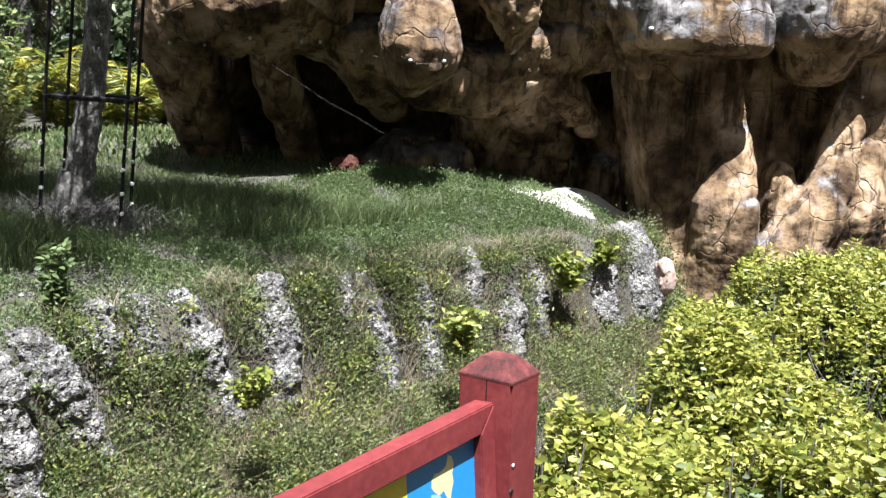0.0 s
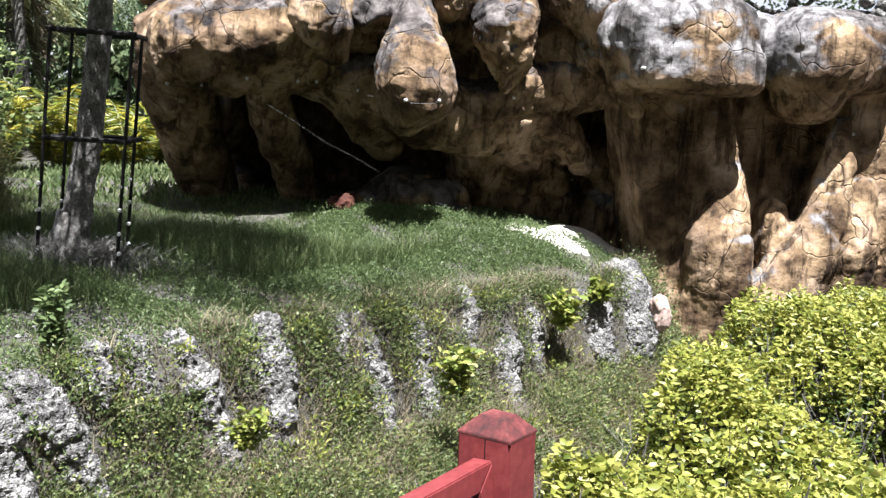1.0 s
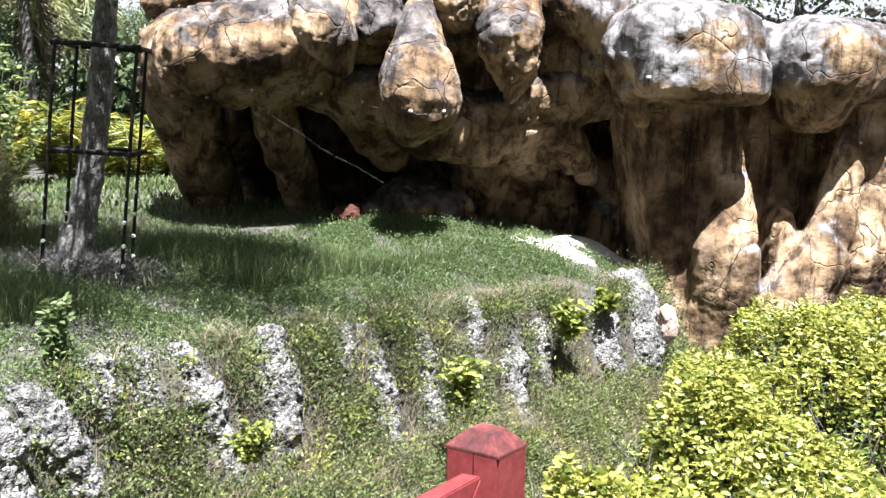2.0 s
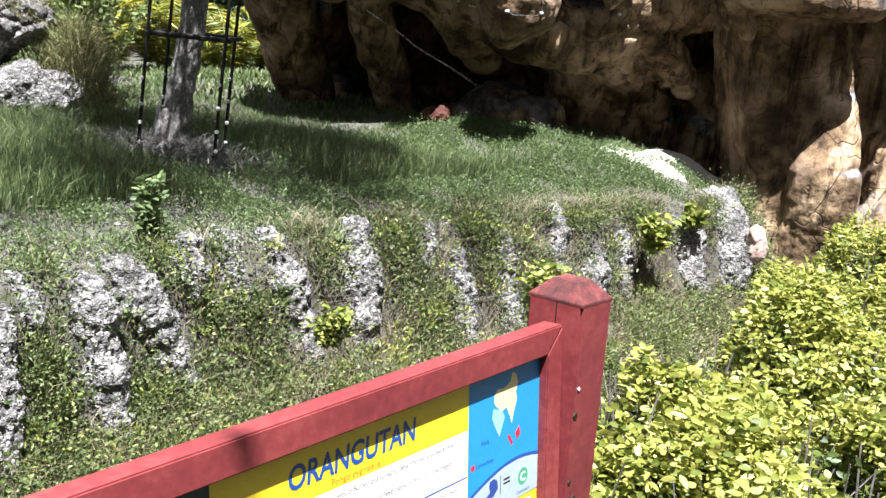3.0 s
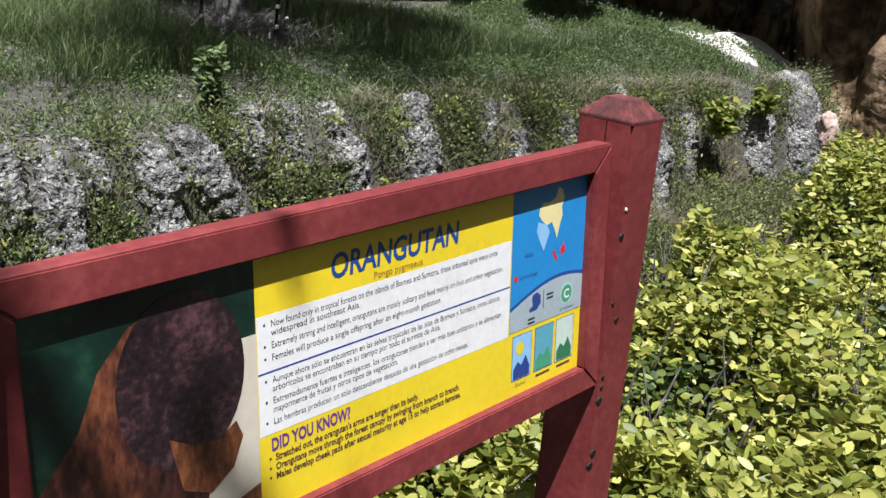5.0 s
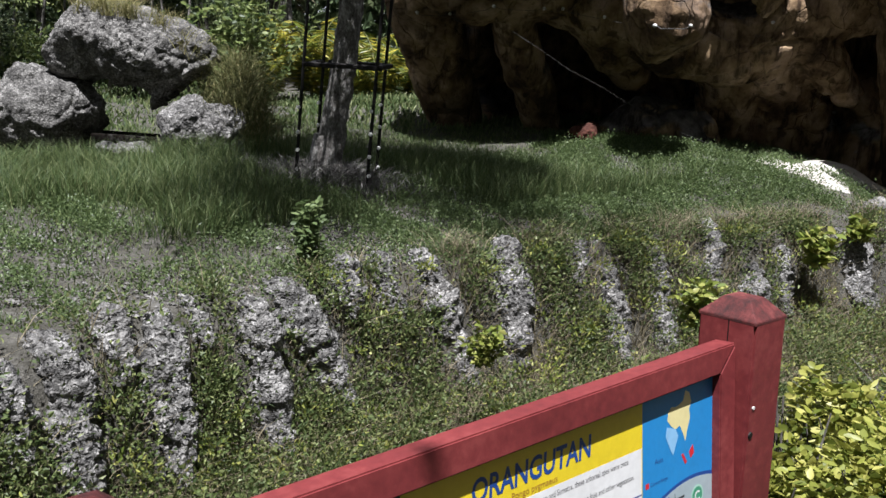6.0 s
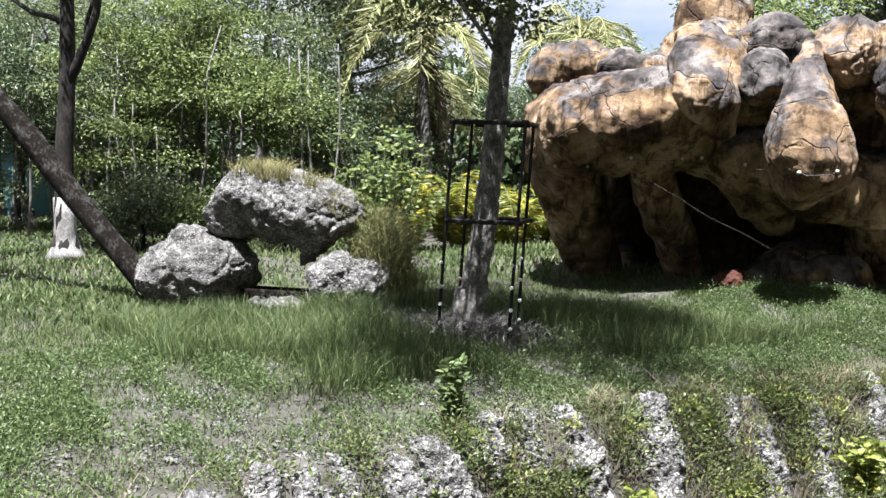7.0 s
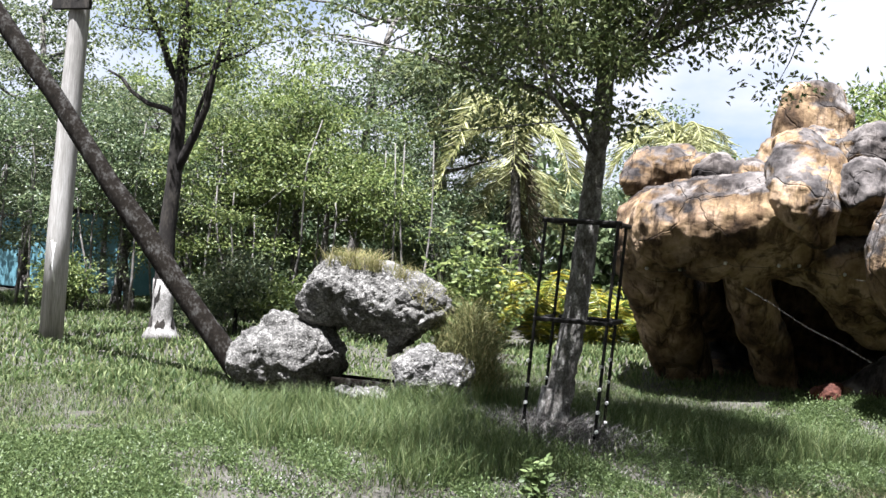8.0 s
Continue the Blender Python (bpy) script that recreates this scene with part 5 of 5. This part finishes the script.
# ---- hedge beside the sign ----
def hedge_z(s, n):
    top = 0.62 + 0.035 * (s - 2.0) + 0.09 * np.sin(s * 2.3 + n) * np.sin(n * 3.1 - s) + 0.06 * np.sin(s * 6.1 - n * 5) + 0.05 * np.sin(s * 11 + n * 9) * np.sin(n * 12 - s * 5)
    top = top - 0.20 * np.exp(-((s - 2.75 - 0.35 * (1 - n)) / 0.26) ** 2) * smooth(0.3, 0.9, n)
    edge = np.interp(s, [2.0, 3.0, 3.6, 4.5], [1.25, 1.2, 1.4, 1.45])
    return top * smooth(0.15, -0.15, n - edge) * smooth(-0.2, 0.2, n) * smooth(0.7, 1.3, s) * smooth(5.9, 5.4, s)


def shoots(at, per, span, seed, tilt=0.35):
    """Leaf places and directions set spirally along short upright shoots."""
    r = np.random.default_rng(seed)
    k = (per * r.uniform(0.6, 1.4, len(at))).astype(int)
    way = unit(r.normal(size=at.shape) * [0.45, 0.45, 0.15] + [0, 0, 1.0])
    base, way = np.repeat(at, k, axis=0), np.repeat(way, k, axis=0)
    order = np.concatenate([np.arange(q) / max(q - 1, 1) for q in k])
    turn = np.concatenate([np.arange(q) * 2.4 + r.uniform(0, 6.3) for q in k])
    out = np.stack([np.cos(turn), np.sin(turn), np.zeros(len(turn))], 1)
    ax = out + way * (tilt * (order * 1.8 - 0.7))[:, None] + r.normal(size=base.shape) * 0.22
    return base - way * (span * (1 - order))[:, None] + out * 0.004, ax


def hedge():
    t = thing("hedge", (0, 0, 0), "clipped hedge with yellow-green leaves and bare twigs", "hedge")
    r = np.random.default_rng(55)
    # shoots set below the hedge's top get a darker green than the outer ones
    for name, m, per, depth, gaps, mat, seed in (("foliage", 13500, 13, 0.05, 0.10, M_HEDGE, 57), ("inner_foliage", 9000, 9, 0.0, 0.5, M_HEDGE_INNER, 67)):
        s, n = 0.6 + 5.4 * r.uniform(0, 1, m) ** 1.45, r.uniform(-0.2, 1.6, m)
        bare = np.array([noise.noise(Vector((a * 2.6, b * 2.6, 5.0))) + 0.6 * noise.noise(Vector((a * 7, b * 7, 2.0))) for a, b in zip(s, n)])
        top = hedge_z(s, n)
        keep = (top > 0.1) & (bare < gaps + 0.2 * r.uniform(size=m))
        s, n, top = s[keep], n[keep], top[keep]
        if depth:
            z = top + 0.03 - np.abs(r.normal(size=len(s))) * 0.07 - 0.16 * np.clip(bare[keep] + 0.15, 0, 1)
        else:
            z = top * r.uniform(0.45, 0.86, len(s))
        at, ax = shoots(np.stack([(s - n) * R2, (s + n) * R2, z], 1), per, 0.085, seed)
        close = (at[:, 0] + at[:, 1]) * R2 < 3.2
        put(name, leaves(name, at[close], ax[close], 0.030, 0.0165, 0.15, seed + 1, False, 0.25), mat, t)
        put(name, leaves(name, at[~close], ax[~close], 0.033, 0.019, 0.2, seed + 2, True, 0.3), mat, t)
    pieces = []
    for k in range(2200):
        a, b = r.uniform(0.8, 5.5), r.uniform(0.0, 1.5)
        c, d = a + r.normal() * 0.14, b + r.normal() * 0.14
        h = float(hedge_z(c, d)) * r.uniform(0.7, 1.0)
        if h > 0.1:
            pieces.append(limb(wander(((a - b) * R2, (a + b) * R2, 0.0), ((c - d) * R2, (c + d) * R2, h), 4, 0.03, r), 0.006, 0.0018, 4, k))
    v, f = joined(pieces)
    put("twigwork", mesh_np("twigwork", v, f), M_TWIG, t)


hedge()

# tree behind the visitors whose low branch shades one end of the sign
broadleaf("overhanging_tree", (1.3, -1.9, 0.0), [(0, 0, 0), (-0.05, 0.05, 0.8), (-0.1, 0.1, 1.8), (-0.2, 0.25, 2.8), (-0.35, 0.5, 3.6), (-0.5, 0.9, 4.1)], 0.11, (-1.83, 1.19, 4.1), (0.18, 0.24, 0.2), 14, 150, 0.085,
          M_BARK, M_OAK, "broadleaf tree standing behind the sign's visitors", 401, clump=0.16, low=0.6, limbs=6)

# ---- information sign ----
sign = thing("information_sign", (0, 0, 0), "red wooden framed information sign with a printed panel", "sign", rz=45)
# local axes: x along the sign, y away from the visitors
TILT = radians(7.6)


def on_panel(sx, h, off=0.0):
    """Local place on the tilted panel: along it, up from its top edge, and out of it towards the visitors."""
    return Vector((sx, 0.566 + h * math.sin(TILT) - off * math.cos(TILT), 1.1 + h * math.cos(TILT) + off * math.sin(TILT) + 0.032 * (sx - 0.93)))


def slab(bm, pts, front, back, bevel=0.0):
    """A board whose outline is given on the panel's plane."""
    a = [bm.verts.new(on_panel(x, h, front)) for x, h in pts]
    b = [bm.verts.new(on_panel(x, h, back)) for x, h in pts]
    k = len(pts)
    fs = [bm.faces.new(a), bm.faces.new(b[::-1])]
    for i in range(k):
        fs.append(bm.faces.new((a[i], b[i], b[(i + 1) % k], a[(i + 1) % k])))
    bmesh.ops.recalc_face_normals(bm, faces=fs)
    if bevel:
        es = list({e for f in fs for e in f.edges})
        bmesh.ops.bevel(bm, geom=es, offset=bevel, segments=2, affect="EDGES")


X0, X1, H0, H1 = 0.296, 0.932, 0.0, -0.232
W = 0.030
for name, pts in (("top_rail", [(X0 - W, H0 + W), (X1 + W, H0 + W), (X1, H0), (X0, H0)]), ("bottom_rail", [(X0, H1), (X1, H1), (X1 + W, H1 - W), (X0 - W, H1 - W)]),
                  ("stile", [(X0 - W, H0 + W - 0.001), (X0 - 0.0006, H0), (X0 - 0.0006, H1), (X0 - W, H1 - W)]), ("stile", [(X1 + 0.0006, H0), (X1 + W, H0 + W - 0.001), (X1 + W, H1 - W), (X1 + 0.0006, H1)])):
    bm = bmesh.new()
    slab(bm, pts, 0.011, -0.016, 0.0016)
    part(name, bm, M_RED, sign)


LEAN = radians(3)


def sign_post(x0, y0, wide, deep, top, lean):
    """A square post, leaning with the panel, with a low pyramid for a cap."""
    bm = bmesh.new()
    bmesh.ops.create_cube(bm, size=1.0, matrix=Matrix.Translation((0, 0, 0.5)))
    for v in bm.verts:
        v.co = Vector((v.co.x * wide, v.co.y * deep, v.co.z * (top + 0.3) - 0.3))
    bmesh.ops.bevel(bm, geom=[e for e in bm.edges if abs((e.verts[0].co - e.verts[1].co).normalized().z) > 0.9], offset=0.003, segments=2, affect="EDGES")
    m = pose(x0 + wide / 2, y0 + deep / 2, 0) @ Matrix.Translation((0, 0, top)) @ Matrix.Rotation(-lean, 4, "X") @ Matrix.Translation((0, 0, -top))
    post = part("post", bm, M_RED, sign, m=m)
    cap = bmesh.new()
    ring = [[cap.verts.new((sx * k * wide / 2, sy * k * deep / 2, z)) for sx, sy in ((-1, -1), (1, -1), (1, 1), (-1, 1))] for k, z in ((1.006, top - 0.003), (1.006, top + 0.0012), (0.46, top + 0.021))]
    for low, high in zip(ring, ring[1:]):
        for i in range(4):
            cap.faces.new((low[i], low[(i + 1) % 4], high[(i + 1) % 4], high[i]))
    cap.faces.new(ring[2])
    cap.faces.new(ring[0][::-1])
    bmesh.ops.recalc_face_normals(cap, faces=cap.faces)
    bmesh.ops.bevel(cap, geom=[e for e in cap.edges if e.calc_length() > 0.01], offset=0.0008, segments=1, affect="EDGES")
    part("cap", cap, M_CAP, post, "weathered darker cap")
    # drying crack down the side that faces the panel
    crack = bmesh.new()
    box(crack, (-wide / 2 - 0.0004, -0.0035, top - 0.09), (-wide / 2 + 0.004, -0.0023, top - 0.001))
    part("crack", crack, M_RUST, post)
    return post


sign_post(0.9625, 0.538, 0.064, 0.074, 1.157, LEAN)
sign_post(0.192, 0.53, 0.0735, 0.078, 1.128, LEAN)


# printed panel: flat colour fields, each a thin sheet
def ink(name, col, rough=0.35):
    return surface(name, tuple(c * 0.9 for c in col), col, tuple(min(1, c * 1.08) for c in col), 9, 120, rough, 0.03, spec=0.4)


I_YEL, I_WHITE, I_NAVY = ink("yellow_print", (0.72, 0.55, 0.015)), ink("white_print", (0.72, 0.72, 0.70)), ink("navy_print", (0.02, 0.05, 0.22))
I_BLUE, I_GREY, I_PALE = ink("blue_print", (0.02, 0.22, 0.52)), ink("grey_print", (0.33, 0.40, 0.42)), ink("cream_print", (0.70, 0.62, 0.30))
I_BLACK, I_RED, I_GREEN = ink("black_print", (0.02, 0.02, 0.022)), ink("red_print", (0.55, 0.02, 0.03)), ink("green_print", (0.03, 0.16, 0.07))
I_LIGHT, I_PURPLE = ink("light_blue_print", (0.25, 0.48, 0.72)), ink("purple_print", (0.12, 0.03, 0.22))
I_CREAM, I_DUSK = ink("cream_photo_print", (0.55, 0.5, 0.4)), surface("dusk_photo_print", (0.006, 0.004, 0.005), (0.022, 0.012, 0.014), (0.10, 0.045, 0.05), 14, 160, 0.3, 0.0)
I_NAVYBLUE, I_MINT, I_GREEN2 = ink("royal_blue_print", (0.015, 0.06, 0.24)), ink("mint_print", (0.35, 0.55, 0.45)), ink("leaf_green_print", (0.06, 0.28, 0.16))
I_TEAL2, I_PALE2, I_BROWN, I_BROWN2 = ink("teal_print", (0.10, 0.33, 0.42)), ink("pale_green_print", (0.50, 0.60, 0.52)), ink("tan_print", (0.35, 0.16, 0.03)), ink("dark_brown_print", (0.09, 0.045, 0.03))
I_RUSTY = surface("rust_photo_print", (0.03, 0.01, 0.006), (0.12, 0.04, 0.016), (0.30, 0.11, 0.04), 30, 200, 0.3, 0.0, (1, 1, 0.4))
I_PHOTO = surface("photo_print", (0.002, 0.005, 0.004), (0.006, 0.025, 0.016), (0.03, 0.10, 0.06), 9, 14, 0.3, 0.0)
I_HAIR = surface("brown_photo_print", (0.01, 0.004, 0.004), (0.055, 0.018, 0.012), (0.20, 0.065, 0.03), 14, 160, 0.3, 0.0, (1, 1, 0.4))
bm = bmesh.new()
slab(bm, [(X0 - 0.01, H0 + 0.01), (X1 + 0.01, H0 + 0.01), (X1 + 0.01, H1 - 0.01), (X0 - 0.01, H1 - 0.01)], 0.0, -0.006)
panel = part("panel", bm, I_YEL, sign, "yellow printed panel")
LAYER = 0.00014


def print_field(name, pts, material, layer=1, label=""):
    bm = bmesh.new()
    slab(bm, pts, LAYER * layer, LAYER * (layer - 0.9))
    return part(name, bm, material, panel, label)


def rect(x0, h0, x1, h1):
    return [(x0, h0), (x1, h0), (x1, h1), (x0, h1)]


def oval(cx, ch, rx, rh, k=24, a0=0, a1=math.tau):
    return [(cx + rx * math.cos(a0 + (a1 - a0) * i / k), ch + rh * math.sin(a0 + (a1 - a0) * i / k)) for i in range(k)]


print_field("photo", rect(X0 - 0.008, H0 + 0.008, 0.488, H1 - 0.008), I_PHOTO, 1, "dark green photograph field")
print_field("photo_ground", rect(0.425, -0.066, 0.488, H1 - 0.008), I_CREAM, 2, "pale ground of the photograph")
print_field("photo_shape", [(X0 - 0.006, -0.15), (0.312, -0.125), (0.335, -0.098), (0.352, -0.058), (0.378, -0.03), (0.405, -0.02), (0.43, -0.05), (0.445, -0.12), (0.438, -0.19), (0.43, H1 - 0.006), (X0 - 0.006, H1 - 0.006)], I_HAIR, 3, "plain rust-brown shape")
print_field("photo_shape", oval(0.42, -0.085, 0.056, 0.074, 32), I_DUSK, 4, "plain dark brown shape")
print_field("photo_shape", [(0.405, -0.13), (0.425, -0.142), (0.448, -0.146), (0.466, -0.135), (0.472, -0.15), (0.462, -0.175), (0.44, -0.19), (0.415, -0.178)], I_RUSTY, 5, "plain orange-brown shape")
print_field("photo_shape", [(0.425, H1 - 0.006), (0.44, -0.222), (0.462, -0.208), (0.488, -0.2), (0.488, H1 - 0.006)], I_RUSTY, 5, "plain orange-brown shape")
print_field("text_field", rect(0.489, -0.053, 0.806, -0.16), I_WHITE, 1, "white text field")
print_field("map_field", rect(0.8075, H0 + 0.008, X1 + 0.008, -0.157), I_BLUE, 1, "blue map field")
print_field("rule", rect(0.489, -0.1027, 0.806, -0.1043), I_NAVY, 2)
# right column: half-round field, badge, three small pictures
arc = [(0.8075, -0.157)] + [(0.8075 + 0.1325 * i / 16, -0.1335 + 0.0215 * math.sin(math.pi * (0.0 + 0.78 * i / 16))) for i in range(17)] + [(0.94, -0.157)]
print_field("range_arc", [(x, h + (0.0042 if 0 < k < 18 else 0)) for k, (x, h) in enumerate(arc)], I_NAVYBLUE, 2, "blue arc")
print_field("range_field", arc, I_GREY, 3, "grey half-round field")
land = [(0.851, -0.0265), (0.857, -0.0215), (0.864, -0.023), (0.871, -0.022), (0.878, -0.019), (0.882, -0.0085), (0.889, -0.0125), (0.8925, -0.023), (0.8885, -0.031), (0.8905, -0.041), (0.886, -0.052), (0.882, -0.066), (0.879, -0.058), (0.872, -0.0455), (0.864, -0.048), (0.856, -0.042), (0.85, -0.035)]
print_field("land", land, I_PALE, 2, "cream land shape")
print_field("land", [(0.849, -0.042), (0.864, -0.047), (0.869, -0.056), (0.86, -0.076), (0.854, -0.066), (0.847, -0.052)], I_LIGHT, 3, "pale blue land shape")
print_field("island", [(0.875, -0.0795), (0.8785, -0.0785), (0.8855, -0.09), (0.882, -0.092)], I_RED, 2)
print_field("island", [(0.889, -0.0795), (0.896, -0.073), (0.8985, -0.083), (0.892, -0.088)], I_RED, 2)
print_field("legend_mark", rect(0.8125, -0.0945, 0.8185, -0.1005), I_RED, 2)
print_field("figure", [(0.845, -0.122), (0.852, -0.1205), (0.858, -0.125), (0.859, -0.134), (0.852, -0.1405), (0.841, -0.1415), (0.839, -0.1375), (0.8455, -0.1345), (0.8435, -0.1275)], I_NAVY, 4, "plain dark blue shape")
print_field("measure_line", rect(0.8632, -0.1205, 0.8641, -0.142), I_BLACK, 4)
for x, h in ((0.869, -0.1265), (0.869, -0.131), (0.838, -0.148), (0.838, -0.1525)):
    print_field("text_bar", rect(x, h, x + 0.0115, h - 0.0022), I_BLACK, 4)
print_field("badge", oval(0.9045, -0.1345, 0.0115, 0.0125, 28), I_MINT, 4, "green round badge")
print_field("badge_ring", oval(0.9045, -0.1345, 0.0092, 0.0102, 28), I_GREEN2, 5)
for x, sky_, low_ in ((0.8145, I_LIGHT, I_NAVY), (0.8525, I_TEAL2, I_GREEN2), (0.8895, I_PALE2, I_GREEN)):
    print_field("picture", rect(x - 0.0007, -0.1625, x + 0.0317, -0.2145), I_NAVY, 2, "dark outlined picture")
    print_field("picture_field", rect(x, -0.1633, x + 0.031, -0.2137), sky_, 3)
    print_field("picture_detail", [(x + 0.002, -0.2130), (x + 0.002, -0.2010), (x + 0.009, -0.1930), (x + 0.015, -0.1985), (x + 0.022, -0.1885), (x + 0.029, -0.2020), (x + 0.029, -0.2130)], low_, 4)
print_field("picture_sun", oval(0.8265, -0.1785, 0.0065, 0.0075, 16), I_YEL, 4)


def letters(name, text, x, h, size, material, width=0.0, slant=0.0, bold=0.0, layer=2.2):
    """Printed words, fitted to the given width."""
    cu = bpy.data.curves.new(name, "FONT")
    cu.body, cu.size, cu.extrude, cu.shear, cu.offset, cu.resolution_u = text, size, 0.0, slant, bold, 3
    ob = new(name, cu)
    me = bpy.data.meshes.new_from_object(ob.evaluated_get(bpy.context.evaluated_depsgraph_get()))
    bpy.data.objects.remove(ob)
    me.name = name
    co = np.empty(len(me.vertices) * 3)
    me.vertices.foreach_get("co", co)
    span = np.ptp(co[0::3])
    o = on_panel(x, h, LAYER * layer)
    m = Matrix.Translation(o) @ Matrix.Rotation(-0.032, 4, "Y") @ Matrix.Rotation(math.pi / 2 - TILT, 4, "X") @ Matrix.Diagonal((width / span if width else 1, 1, 1, 1))
    return put(name, me, material, panel, "", m)


letters("title", "ORANGUTAN", 0.566, -0.038, 0.0315, I_NAVYBLUE, 0.16, 0.14, 0.0007)
letters("subtitle", "Pongo pygmaeus", 0.616, -0.0495, 0.0095, I_BROWN, 0.061)
TEXT = [
    (-0.0640, 0.281, "Now found only in tropical forests on the islands of Borneo and Sumatra, these arboreal apes were once"), (-0.0720, 0.097, "widespread in southeast Asia."),
    (-0.0830, 0.29, "Extremely strong and intelligent, orangutans are mostly solitary and feed mainly on fruit and other vegetation."), (-0.0940, 0.2, "Females will produce a single offspring after an eight-month gestation."),
    (-0.1140, 0.287, "Aunque ahora s\u00f3lo se encuentran en las selvas tropicales de las islas de Borneo y Sumatra, estos simios"), (-0.1220, 0.2, "arbor\u00edcolas se encontraban en su tiempo por todo el sureste de Asia."),
    (-0.1330, 0.29, "Extremadamente fuertes e inteligentes, los orangutanes tienden a ser m\u00e1s bien solitarios y se alimentan"), (-0.1410, 0.143, "mayormente de frutas y otros tipos de vegetaci\u00f3n."),
    (-0.1520, 0.24, "Las hembras producen un solo descendiente despu\u00e9s de una gestaci\u00f3n de ocho meses."),
]
for h, wide, words in TEXT:
    letters("text_line", words, 0.503, h, 0.0088, I_BLACK, wide)
for h in (-0.0640, -0.0830, -0.0940, -0.1140, -0.1330, -0.1520):
    print_field("bullet", oval(0.4965, h + 0.0028, 0.0011, 0.0013, 10), I_BLACK, 2)
letters("heading", "DID YOU KNOW?", 0.5, -0.1760, 0.0165, I_PURPLE, 0.087, 0.0, 0.0005)
for h, wide, words in ((-0.1860, 0.17, "Stretched out, the orangutan's arms are longer than its body."), (-0.1950, 0.228, "Orangutans move through the forest canopy by swinging from branch to branch."), (-0.2040, 0.23, "Males develop cheek pads after sexual maturity at age 15 to help attract females.")):
    letters("text_line", words, 0.504, h, 0.0092, I_BROWN2, wide, 0.0, 0.00025)
    print_field("bullet", oval(0.4985, h + 0.003, 0.0011, 0.0013, 10), I_BROWN2, 2)
letters("map_word", "Asia", 0.828, -0.0775, 0.0085, I_NAVY, 0.0145)
letters("legend", "Current Range", 0.8205, -0.1, 0.0062, I_NAVY, 0.03)
letters("badge_letter", "C", 0.8995, -0.1398, 0.0148, I_WHITE, 0.0095, 0.0, 0.0004, 5.3)
letters("badge_word", "Common", 0.893, -0.1535, 0.0058, I_NAVYBLUE, 0.024, layer=4.2)
letters("caption", "Diurnal", 0.821, -0.2225, 0.0058, I_BROWN2, 0.0165)
for x in (0.856, 0.893):
    print_field("text_bar", rect(x, -0.2185, x + 0.024, -0.2212), I_BROWN2, 2)

# nail holes, a screw and knocks in the post
for x, z, r in ((0.972, 1.06, 0.0024), (0.97, 1.028, 0.0045), (0.972, 0.945, 0.003), (0.984, 0.922, 0.004), (0.972, 0.85, 0.003), (0.972, 0.836, 0.003), (0.971, 0.818, 0.006), (0.9735, 0.745, 0.006), (0.9705, 0.728, 0.006)):
    bm = bmesh.new()
    bmesh.ops.create_cone(bm, cap_ends=True, segments=10, radius1=r, radius2=r * 0.8, depth=0.002, matrix=pose(x, 0.5376 - (1.157 - z) * math.tan(LEAN), z, 90))
    part("screw" if z > 1.05 else "nail_hole", bm, M_WHITE if z > 1.05 else M_RUST, sign)
